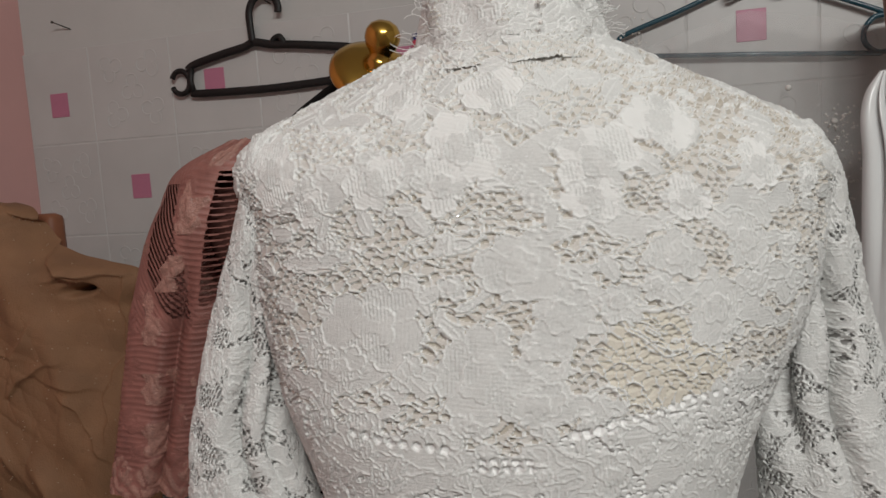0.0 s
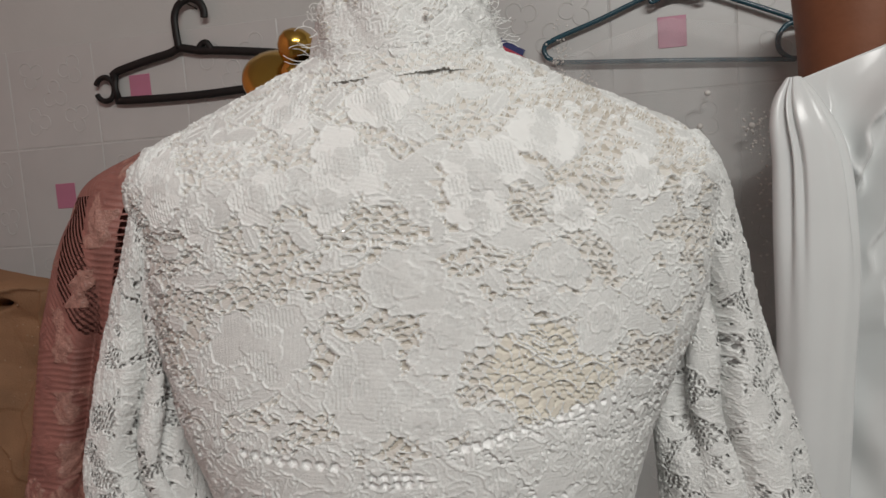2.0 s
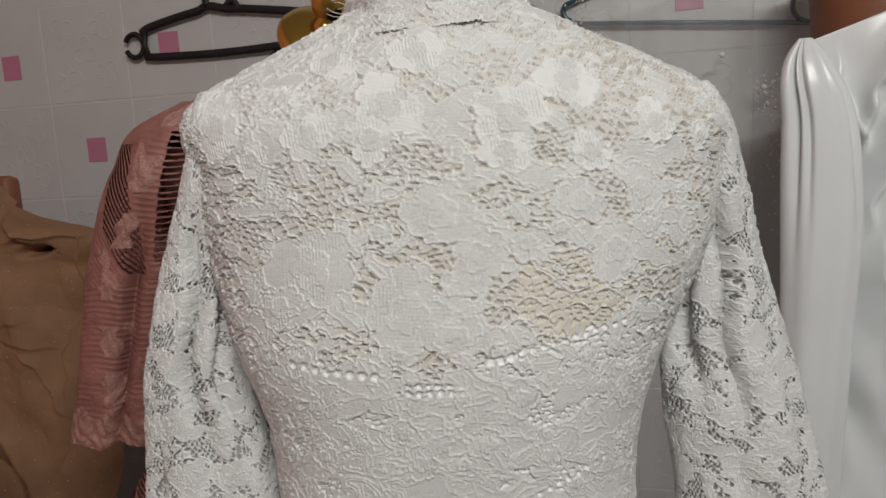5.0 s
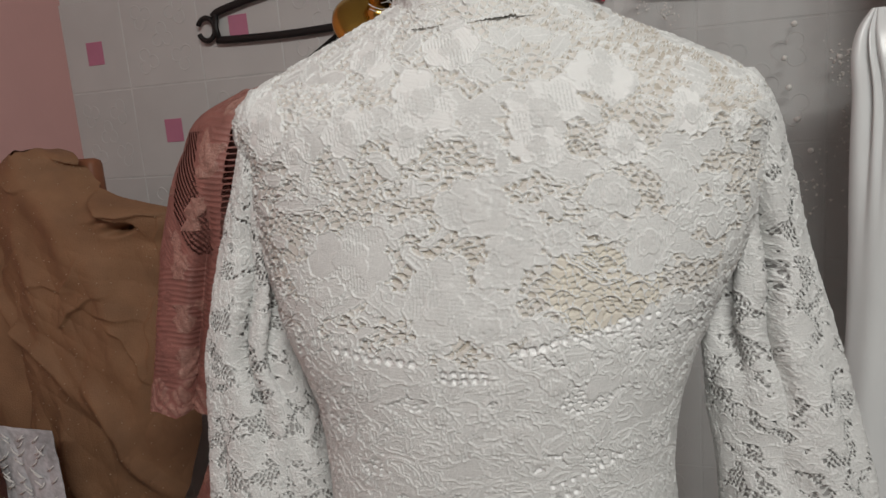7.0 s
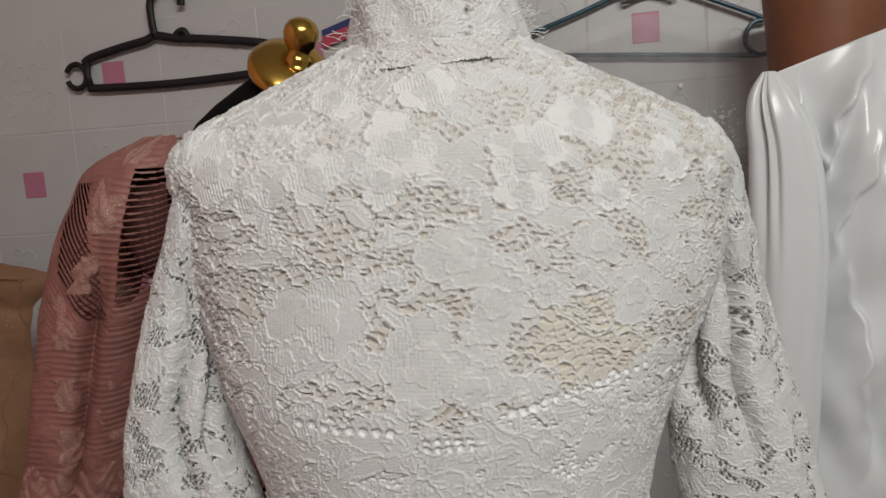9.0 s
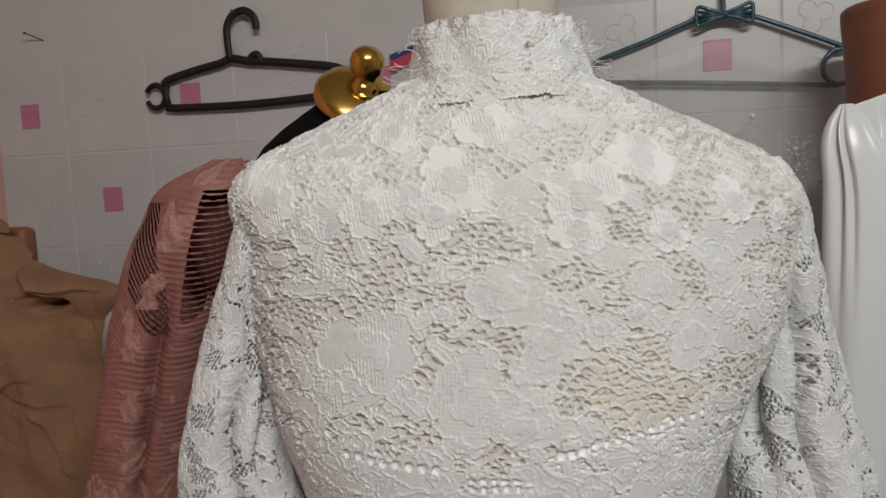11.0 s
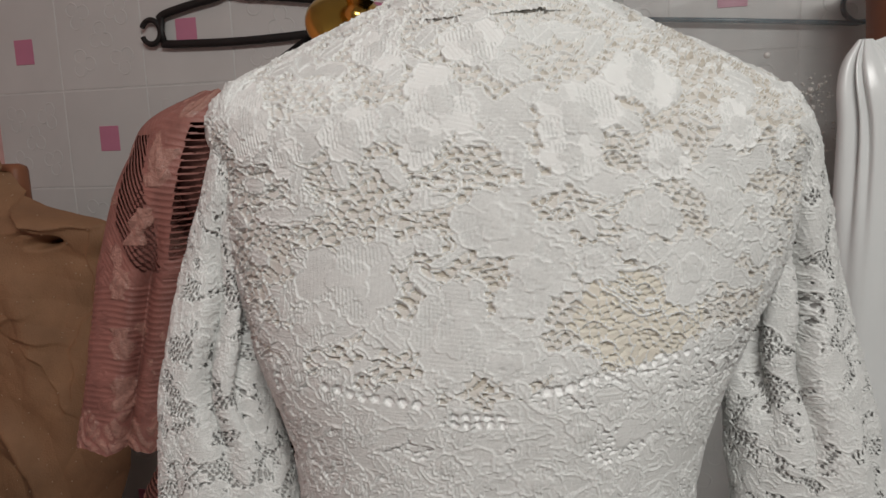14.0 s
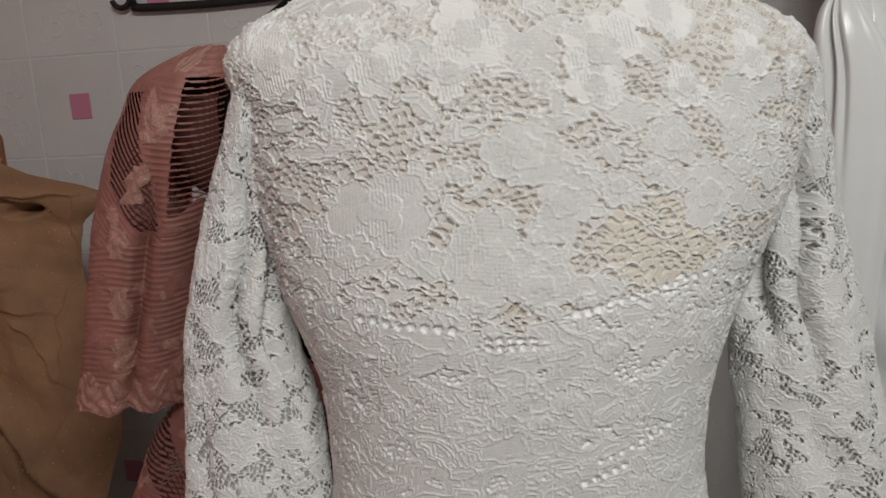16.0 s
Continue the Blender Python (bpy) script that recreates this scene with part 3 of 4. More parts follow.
def sleeve(name, centres, seed, folds):
    """A limp lace sleeve: rows of (height, middle x, middle y, half width, half depth)."""
    z = np.concatenate([np.linspace(centres[0][0], 0.925, 600, endpoint=False), np.linspace(0.925, centres[-1][0], 60)])
    f = lambda i: curve_through([(c[0], c[i]) for c in centres], z)[:, None]
    cx, cy, rx, ry = (f(i) for i in (1, 2, 3, 4))
    a = np.linspace(-math.pi, math.pi, 421)[None, :-1]
    t = np.clip((centres[0][0] - z) / 0.12, 0, 1)[:, None]
    rad = 1 + 0 * a * t
    for at, deep, wide, drift, mid, run in folds:
        d = np.angle(np.exp(1j * (a - at - drift * (1.2 - z[:, None]) * 6 - 0.10 * np.sin(z[:, None] * 60 + at))))
        rad = rad - 1.5 * deep * t * np.exp(-(d / wide) ** 2) * np.exp(-((z[:, None] - mid) / run) ** 2)
    wz = z[:, None] + 0.012 * np.sin(3 * a + seed)
    rad = rad + 0.018 * t * np.sin(4 * a + 31 * wz) * np.sin(47 * wz + 2 * a + seed) + 0.010 * t * np.sin(9 * a - 67 * wz)
    V = np.stack([cx + rx * rad * np.sin(a), cy - ry * (1 - 0.4 * t) * rad * np.cos(a), z[:, None] + 0 * a], -1)
    LS = Lace(seed, -0.22, 0.22, 0.70, 1.40, cell=0.0058, fill=0.42, spacing=0.028, size=0.0095, chance=0.5, freq=68, rise=1.3, gap=0.0013, lines=(0.5, 0.82))
    H, O = LS.pick(a * 0.055 + 0 * z[:, None], z[:, None] + 0 * a)
    LS.hole = LS.clear
    O = LS.pick(a * 0.055 + 0 * z[:, None], z[:, None] + 0 * a)[1]
    keep = ~(O & np.roll(O, -1, 1))[:-1]
    inner = V[::6, ::4] + normals(V, True)[::6, ::4] * 0.0016
    sheet("sleeve_lining", inner, SHEER, lace_dress, "thin clear net inside the sleeve", wrap=True)
    kinds = np.minimum(LS.kind(a * 0.055 + 0 * z[:, None], z[:, None] + 0 * a), 1)
    return sheet(name, V + normals(V, True) * -H[..., None], LACE, lace_dress, wrap=True, keep=keep, more=(GROUND,), kinds=kinds)


sleeve("sleeve", [(1.336, -0.172, 0.040, 0.020, 0.028), (1.325, -0.178, 0.040, 0.017, 0.038), (1.29, -0.183, 0.038, 0.021, 0.046), (1.22, -0.198, 0.034, 0.031, 0.046), (1.13, -0.216, 0.030, 0.038, 0.044), (1.05, -0.215, 0.032, 0.050, 0.046), (0.98, -0.217, 0.032, 0.056, 0.050), (0.76, -0.235, 0.03, 0.058, 0.055)], 11,
       [(0.05, 0.42, 0.20, 0.15, 1.14, 0.09), (0.72, 0.30, 0.14, 0.12, 1.17, 0.07), (-0.65, 0.12, 0.25, -0.1, 1.02, 0.07), (0.5, 0.14, 0.22, 0.1, 0.98, 0.06)])
sleeve("sleeve", [(1.322, 0.170, 0.048, 0.020, 0.028), (1.310, 0.177, 0.048, 0.020, 0.040), (1.25, 0.184, 0.045, 0.032, 0.048), (1.18, 0.192, 0.045, 0.041, 0.050), (1.10, 0.205, 0.045, 0.051, 0.055), (1.03, 0.218, 0.045, 0.056, 0.055), (0.95, 0.231, 0.045, 0.060, 0.056), (0.76, 0.25, 0.045, 0.058, 0.058)], 12,
       [(0.10, 0.40, 0.17, -0.30, 1.16, 0.10), (-0.85, 0.30, 0.22, 0.1, 1.16, 0.06), (0.75, 0.10, 0.25, 0.2, 1.05, 0.10), (-0.3, 0.12, 0.3, 0.2, 0.99, 0.06)])

# sequins scattered over the lace
rng = np.random.default_rng(77)
bm = bmesh.new()
for k in range(220):
    i, j = int(rng.integers(20, 730)), int(rng.integers(120, 740))
    p, n = Vector(B[i, j]), Vector(np.cross(B[i, j + 1] - B[i, j], B[i + 1, j] - B[i, j])).normalized()
    n = (-n if n.y > 0 else n) + Vector(rng.uniform(-0.35, 0.35, 3))
    q = n.to_track_quat("Z", "Y").to_matrix().to_4x4()
    bmesh.ops.create_circle(bm, cap_ends=True, segments=6, radius=rng.uniform(0.0005, 0.0010), matrix=Matrix.Translation(p + n.normalized() * 0.0022) @ q)
sequin_dust = part("sequin_dust", bm, SEQUIN, lace_dress, "tiny clear sequins", smooth=False)
sequin_dust["kind"] = "stuff"

# standing collar
zc = np.linspace(0, 1, 110)[:, None]
ac = np.linspace(-math.pi, math.pi, 601)[None, :-1]
fray = np.clip((zc - 0.75) / 0.25, 0, 1)
rc = 0.0745 - 0.0155 * zc**0.7 + 0.0065 * np.clip(1 - zc / 0.14, 0, 1) ** 2 + 0.0012 * np.sin(ac * 31) * fray + 0.0020 * zc * np.sin(ac * 4 + 1) + 0.0012 * np.sin(ac * 9 + 5 * zc)
base = 1.3688 + 0.010 * np.sin(ac / 2) ** 2 * (1 + 0.3 * np.sin(ac)) + 0.0012 * np.sin(ac * 5)
zz = base + zc * (1.425 - base + (0.0016 * np.sin(ac * 7 + 1) + 0.0010 * np.sin(ac * 29 + 1)) * fray * np.clip(np.abs(ac), 0.2, 1) + 0.002 * np.cos(ac))
VC = np.stack([-0.008 + rc * np.sin(ac), 0.052 - rc * 0.92 * np.cos(ac), zz], -1)
LC = Lace(21, -0.25, 0.25, 1.30, 1.5, spacing=0.020, size=0.008, fill=0.55, cell=0.0045, freq=60, rise=1.2)
H, O = LC.pick(ac * 0.064 + 0 * zc, zz)
sheet("collar", VC + normals(VC, True) * -H[..., None], LACE, lace_dress, wrap=True, more=(GROUND, NUDE_SHADE), kinds=np.minimum(LC.kind(ac * 0.064 + 0 * zc, zz) % 4, 2))
for t in (0.25, 0.6):
    part("button", ball(bmesh.new(), (0.010, -0.0170 + 0.0140 * t**0.8, 1.381 + 0.040 * t), 0.0015, 12, 8), PEARL, lace_dress, "small white button")
# loose threads along the collar's edge
rng = np.random.default_rng(5)
bm = bmesh.new()
for k in range(70):
    t = rng.choice((-1, 1)) * rng.uniform(0.75, 2.4)
    x, y, zt = -0.008 + 0.058 * math.sin(t), 0.052 - 0.0525 * math.cos(t), 1.418 + 0.004 * math.cos(t) + rng.uniform(-0.03, 0.004)
    out = Vector((math.sin(t), -math.cos(t), 0)) * (0.003 + (1.42 - zt) * 0.30)
    a = Vector((x, y, zt)) + out * 0.9
    g, c0, hook = rng.uniform(0.0015, 0.0035), rng.uniform(0, 6.28), rng.choice((-1, 1))
    tube(bm, [a - out * 0.6] + [a + out * 0.25 * k + Vector((g * math.cos(c0 + hook * k * 0.8), 0, 0.0006 * k + g * math.sin(c0 + hook * k * 0.8))) for k in range(6)], 0.00028, 4)
fringe = part("fringe", bm, LACE, lace_dress, "frayed lace threads")
fringe["kind"] = "stuff"

pin = thing("dressmaker_pin", "steel pin with a blue glass head stuck in the neck", "pin")
pin.matrix_world = BASE
part("shank", tube(bmesh.new(), [(0.006, 0.004, 1.448), (0.006, -0.004, 1.462)], 0.0005, 6), STEEL, pin)
part("thread", tube(bmesh.new(), [(0.004, 0.0010, 1.425), (0.006, 0.0003, 1.455)], 0.00018, 5), WOOD, pin, "thin thread under the pin")
part("head", ball(bmesh.new(), (0.006, -0.005, 1.463), 0.0026, 12, 8), BLUE_PIN, pin, "blue glass head")

# ---- rose lace dress on the black form ----
rose_form = thing("dress_form", "black cloth dress form with a polished gold neck cap", "dress form")
bm = bmesh.new()
lathe(bm, [(0.19, 0.8), (0.17, 1.0), (0.19, 1.2), (0.185, 1.29), (0.155, 1.338), (0.135, 1.365), (0.110, 1.385), (0.080, 1.404), (0.054, 1.420)], m=Matrix.Translation((-0.285, 0.80, 0)) @ Matrix.Diagonal((1.0, 0.6, 1, 1)))
part("torso", bm, BLACK_CLOTH, rose_form)
# arm of the black form, in wine to stand for the sleeve's shaded inside
bm = bmesh.new()
bmesh.ops.create_uvsphere(bm, u_segments=24, v_segments=16, radius=1.0, matrix=Matrix.Translation((-0.468, 0.765, 1.262)) @ Matrix.Diagonal((0.040, 0.046, 0.075, 1)))
part("arm_cap", bm, SLEEVE_SHADE, rose_form, "arm cap coloured dark wine as the sleeve's shaded inside")
capm = Matrix.Translation((-0.292, 0.768, 1.416)) @ Euler((radians(40), radians(36), 0)).to_matrix().to_4x4()
part("neck_cap", lathe(bmesh.new(), [(0.044, -0.008), (0.0465, -0.004), (0.0465, 0.001), (0.043, 0.006), (0.032, 0.012), (0.018, 0.015)], m=capm), GOLD, rose_form, "polished gold neck cap")
knobm = Matrix.Translation((-0.284, 0.765, 1.410)) @ Euler((radians(10), radians(16), 0)).to_matrix().to_4x4()
part("knob", lathe(bmesh.new(), [(0.017, 0.004), (0.0165, 0.008), (0.013, 0.010), (0.0155, 0.014), (0.013, 0.018), (0.0115, 0.022), (0.0125, 0.026), (0.017, 0.032), (0.0195, 0.041), (0.0185, 0.049), (0.014, 0.056), (0.006, 0.060)], m=knobm), GOLD, rose_form, "polished gold knob")
part("stand", lathe(bmesh.new(), [(0.16, 0.0), (0.16, 0.02), (0.03, 0.035), (0.016, 0.05), (0.016, 0.82)], (-0.285, 0.80, 0)), STEEL, rose_form)

rose_dress = thing("lace_dress", "dusty rose lace dress with elbow sleeves on a black form", "dress")


def rose_pick(s, z, seed, zone, tilt):
    """Rose lace: flowers, ribbed ground, and ladders of thin cords in the open zones."""
    LR = Lace(seed, s.min() - 0.02, s.max() + 0.02, z.min() - 0.02, z.max() + 0.02, cell=0.006, step=0.0008, spacing=0.046, size=0.0125, fill=0.0, chance=0.55)
    H, O = LR.pick(s, z)
    LR.hole = LR.solid
    flower = LR.pick(s, z)[1]
    bar = np.sin(2 * math.pi * (z + tilt * s + 0.004 * np.sin(s * 60 + seed)) / 0.0070)
    flower &= ~zone
    ladder = zone
    height = np.where(flower, H, np.where(ladder, 0.0009, 0.0004 + 0.0008 * np.clip(bar, -0.2, 1)))
    return height, ladder & (bar < 0.74), np.where(flower & (np.sin(s * 33 + z * 17) > -0.1), 1, 0)


z = np.linspace(1.352, 0.932, 380)
f = lambda k: curve_through(k, z)[:, None]
a = np.linspace(-math.pi, math.pi, 241)[None, :-1]
cx = f([(1.352, -0.440), (1.33, -0.462), (1.28, -0.487), (1.18, -0.527), (1.05, -0.565), (0.905, -0.607)])
rx = f([(1.352, 0.02), (1.33, 0.052), (1.28, 0.066), (1.18, 0.070), (1.05, 0.068), (0.905, 0.070)])
ry = f([(1.352, 0.01), (1.33, 0.04), (1.28, 0.06), (1.18, 0.06), (1.05, 0.055), (0.905, 0.05)])
rad = 1 + 0.06 * np.sin(3 * a + 10 * z[:, None]) - 0.35 * np.exp(-((a - 0.3) / 0.16) ** 2) * np.clip((1.25 - z[:, None]) / 0.1, 0, 1)
V = np.stack([cx + rx * rad * np.sin(a), 0.745 - ry * rad * np.cos(a), z[:, None] + 0.008 * np.abs(np.sin(4 * a)) * np.clip((0.957 - z[:, None]) / 0.03, 0, 1)], -1)
zz = z[:, None] + 0 * a
lb = np.interp(zz, [1.155, 1.21, 1.30], [0.15, -0.6, -1.0])
rb = np.interp(zz, [1.155, 1.225, 1.30], [0.55, 0.15, -0.35])
zone = ((a > lb) & (a < rb) & (zz > 1.155) & (zz < 1.307)) | ((a > 0.42 - 1.5 * (zz - 1.28)) & (a < 1.5) & (zz > 1.18 + 0.01 * np.sin(a * 7)) & (zz < 1.318)) | ((a > 1.2) & (zz > 1.02))
band = (np.abs(a - np.interp(zz, [0.91, 1.135, 1.25, 1.33], [0.4, -0.24, 0.12, 0.2])) < 0.17 + 0.05 * np.sin(zz * 260)) & (np.sin(zz * 95) + 0.3 * np.sin(zz * 31 + 1) > -0.2)
hem = (zz < 0.980 + 0.008 * np.sin(a * 9))
H, O, KD = rose_pick(a * 0.055 + 0 * zz, zz, 31, zone, 1.1 * (a < rb + 0.05) * (zz > 1.14))
petal = np.abs(np.sin(zz * 140 + 2.2 * np.sin(a * 11))) * np.abs(np.cos(a * 8 + 3 * np.sin(zz * 60)))
H = np.where(band | hem, 0.0010 + 0.0022 * petal, H)
O = O & ~band & ~hem
KD = np.where(band | (hem & (petal > 0.3)), 1, KD * (np.sin(zz * 40 + a * 5) > 0.2))
sheet("sleeve", V + normals(V, True) * -H[..., None], PINK_LACE, rose_dress, wrap=True, more=(ROSE_SEQUIN,), kinds=KD, keep=~(O & np.roll(O, -1, 1))[:-1])
z = np.linspace(1.354, 0.55, 420)
hx = f([(1.354, 0.130), (1.342, 0.155), (1.30, 0.172), (1.15, 0.165), (1.02, 0.19), (0.93, 0.275), (0.9, 0.30), (0.8, 0.345), (0.726, 0.378), (0.55, 0.42)])
hy = f([(1.354, 0.085), (1.342, 0.105), (1.30, 0.105), (1.15, 0.10), (1.0, 0.10), (0.9, 0.12), (0.55, 0.2)])
a = np.linspace(-2.2, 0.6, 300)[None]
wave = 1 + 0.05 * np.clip((0.95 - z[:, None]) / 0.2, 0, 1) * np.sin(9 * a)
V = np.stack([-0.285 + hx * wave * np.sin(a), 0.80 - hy * wave * np.cos(a), z[:, None] + 0 * a], -1)
zz = z[:, None] + 0 * a
zone = ((zz < 1.325) & (zz > 1.14)) | (np.sin(zz * 30 + a * 5) > 0.5)
H, O, KD = rose_pick(a * 0.19 + 0 * zz, zz, 32, zone, 0.0)
sheet("body", V + normals(V, False) * -H[..., None], PINK_LACE, rose_dress, more=(ROSE_SEQUIN,), kinds=KD, keep=~(O[:-1, :-1] & O[1:, 1:]))

# ---- brown dress beside it ----
def crumple(u, v, seed, n=16, amp=0.02):
    """Creases that run and fork over a cloth."""
    rng = np.random.default_rng(seed)
    out = 0 * u * v
    for k in range(n):
        th, ph, fr = rng.uniform(-1.0, 1.0), rng.uniform(0, 6.28), rng.uniform(40, 200)
        w = u * math.cos(th) + v * math.sin(th) + 0.030 * np.sin(11 * v + ph) + 0.022 * np.sin(17 * u - ph + 6 * v)
        ridge = 1 - 2 * np.abs(np.sin(w * fr * 0.5 + ph)) ** 0.55
        out = out + ridge * amp * 22 / (22 + fr) * np.clip(np.sin(9 * v + 8 * u + 2 * ph) + 0.35 * np.sin(23 * v - 14 * u + ph), 0, 1)
    return out


brown_form = thing("dress_form", "dark red-brown wooden dress form under the chiffon dress", "dress form")
part("shoulder_block", box(bmesh.new(), -1.10, -0.966, 0.985, 1.02, 1.15, 1.272, 0.012), WOOD, brown_form)
part("stand", lathe(bmesh.new(), [(0.14, 0.0), (0.14, 0.02), (0.03, 0.035), (0.016, 0.05), (0.016, 1.18)], (-1.04, 1.02, 0)), STEEL, brown_form)
brown_dress = thing("chiffon_dress", "brown dotted chiffon dress hanging in loose folds", "dress")


def lap(x, z, p, q, deep, soft, sharp=0.0022):
    """A fold from p to q whose one edge overhangs sharply and whose other side fades away."""
    dx, dz = q[0] - p[0], q[1] - p[1]
    n = math.hypot(dx, dz)
    along = ((x - p[0]) * dx + (z - p[1]) * dz) / n
    wander = 0.006 * np.sin(along * 42 + p[0] * 90) + 0.0025 * np.sin(along * 120)
    d = ((x - p[0]) * dz - (z - p[1]) * dx) / n + wander
    ends = 1 / (1 + np.exp(-(along + 0.01) / 0.010)) / (1 + np.exp((along - n) / 0.016))
    return -deep * ends * np.where(d < 0, np.exp(d / soft), np.exp(-d / sharp))


def ridge(x, z, p, q, deep, wide):
    """A soft rounded fold from p to q."""
    dx, dz = q[0] - p[0], q[1] - p[1]
    n = math.hypot(dx, dz)
    along = ((x - p[0]) * dx + (z - p[1]) * dz) / n
    d = ((x - p[0]) * dz - (z - p[1]) * dx) / n + 0.008 * np.sin(along * 26 + p[1] * 50)
    return -deep * np.exp(-(d / wide) ** 2) / (1 + np.exp(-along / 0.025)) / (1 + np.exp((along - n) / 0.04))


z = np.linspace(1.294, 0.30, 420)
left = f([(1.294, -1.065), (1.284, -1.105), (1.255, -1.153), (1.215, -1.178), (1.19, -1.235), (1.1, -1.25), (0.9, -1.26), (0.3, -1.27)])
right = f([(1.294, -1.02), (1.284, -0.982), (1.25, -0.955), (1.225, -0.925), (1.200, -0.865), (1.182, -0.795), (1.12, -0.805), (1.06, -0.815), (0.90, -0.785), (0.79, -0.792), (0.70, -0.825), (0.61, -0.862), (0.3, -0.855)])
u = np.linspace(0, 1, 360)[None]
x = left + (right - left) * u
zz = z[:, None] + 0 * x
y = 0.972 - 0.080 * np.sin(math.pi * u) ** 0.8 + 0.0025 * np.sin(x * 60 + 5 * zz + 2 * np.sin(zz * 21)) * np.sin(zz * 23 - x * 31 + 1) + 0.35 * np.clip((1.25 - zz) * 6, 0, 1) * crumple(0.8 * x, 0.8 * zz, 4, 12, 0.022)
for p, q, dp, sf in (((-0.973, 1.266), (-0.858, 1.160), 0.020, 0.05), ((-0.89, 1.168), (-0.80, 1.178), 0.012, 0.03), ((-1.105, 1.245), (-1.125, 1.17), 0.010, 0.03), ((-1.09, 1.245), (-1.02, 1.235), 0.007, 0.02),
                     ((-1.085, 1.11), (-1.125, 1.068), 0.010, 0.02), ((-1.03, 1.06), (-0.985, 1.055), 0.006, 0.02), ((-0.95, 1.09), (-0.99, 1.01), 0.009, 0.03), ((-0.985, 1.005), (-0.925, 1.03), 0.010, 0.02),
                     ((-0.92, 1.01), (-0.875, 0.985), 0.006, 0.02), ((-0.80, 1.16), (-0.86, 0.90), 0.008, 0.03), ((-0.90, 0.97), (-0.86, 0.89), 0.008, 0.02), ((-1.10, 1.02), (-1.06, 0.81), 0.009, 0.03)):
    y = y + lap(x, zz, p, q, 1.15 * dp, sf)
for p, q, dp, wd in (((-1.161, 1.064), (-0.997, 0.875), 0.016, 0.012), ((-0.968, 0.878), (-0.87, 0.656), 0.016, 0.016), ((-1.02, 1.25), (-0.93, 1.06), 0.014, 0.030), ((-1.06, 1.20), (-1.04, 0.95), 0.010, 0.020),
                     ((-1.03, 0.80), (-0.97, 0.45), 0.018, 0.022), ((-0.92, 1.12), (-0.90, 0.92), 0.012, 0.022), ((-1.11, 0.80), (-1.09, 0.40), 0.020, 0.025), ((-1.18, 1.16), (-1.21, 0.80), 0.016, 0.025), ((-0.93, 0.62), (-0.91, 0.35), 0.016, 0.018)):
    y = y + ridge(x, zz, p, q, 1.35 * dp, wd)
y = y + 0.05 * np.exp(-((x + 0.868) / 0.016) ** 2 - ((zz - 1.150) / 0.007) ** 2)
V = np.stack([x, y, zz + 0.003 * np.sin(u * 9) + 0.0015 * np.sin(u * 31)], -1)
sheet("body", V, BROWN, brown_dress)
rng = np.random.default_rng(8)
bm = bmesh.new()
for k in range(420):
    p = V[int(rng.integers(5, 330)), int(rng.integers(10, 350))]
    bmesh.ops.create_icosphere(bm, subdivisions=1, radius=rng.uniform(0.0007, 0.0014), matrix=Matrix.Translation((p[0], p[1] - 0.0008, p[2])))
dots = part("dot_dust", bm, mat("pale_brown_dot", (0.42, 0.29, 0.19), 0.4), brown_dress, "tiny pale dots on the chiffon")
dots["kind"] = "stuff"
# loose flap at the front
z = np.linspace(1.17, 0.775, 160)
u = np.linspace(0, 1, 140)[None]
x = -1.285 + (0.16 + 0.16 * (1.17 - z[:, None])) * u
zz = z[:, None] + 0.015 * u
y = 0.895 + 0.02 * u - 0.022 * np.sin(math.pi * u) + 0.004 * np.sin(u * 7 + zz * 9) + ridge(x, zz, (-1.2, 1.12), (-1.16, 0.80), 0.010, 0.02) + ridge(x, zz, (-1.25, 1.1), (-1.24, 0.78), 0.010, 0.015)
sheet("flap", np.stack([x, y, zz], -1), BROWN, brown_dress, thick=0.001)

silver_cloth = thing("tulle_cloth", "shiny silver-grey tulle cloth with white leaf embroidery", "cloth")
z = np.linspace(0.84, 0.0, 120)
u = np.linspace(0, 1, 90)[None]
V = np.stack([-1.085 + 0.135 * u + 0.05 * (0.84 - z[:, None]), 0.795 + 0.5 * crumple(u * 0.12, z[:, None], 17, 10, 0.02), z[:, None] + 0 * u], -1)
sheet("body", V, SILVER_CLOTH, silver_cloth, thick=0.0015)
bm = bmesh.new()
for k in range(130):
    i, j = int(rng.integers(3, 60)), int(rng.integers(4, 86))
    p = Vector(V[i, j]) + Vector((0, -0.006, 0))
    sg = 1 if (j // 12 + i // 9) % 2 else -1
    tube(bm, [p, p + Vector((sg * 0.009, -0.001, 0.006)), p + Vector((sg * 0.015, 0, rng.uniform(0.008, 0.016)))], [0.0016, 0.0013, 0.0005], 5)
leaves = part("embroidery", bm, LACE, silver_cloth, "white embroidered leaf strokes")
leaves["kind"] = "stuff"
gold_cloth = thing("sequin_cloth", "gold sequined cloth with silver lattice and a yellow border", "cloth")
V = np.stack([-1.275 + 0.185 * u + 0 * z[:, None], 0.778 + 0.4 * crumple(u * 0.14, z[:, None], 19, 8, 0.015), z[:, None] + 0 * u], -1)
sheet("body", V, GOLD_CLOTH, gold_cloth, thick=0.0015)
part("border", box(bmesh.new(), -1.092, -1.066, 0.762, 0.770, 0.0, 0.838, 0.002), mat("yellow_border", (0.5, 0.27, 0.08), 0.6), gold_cloth, "plain yellow border")
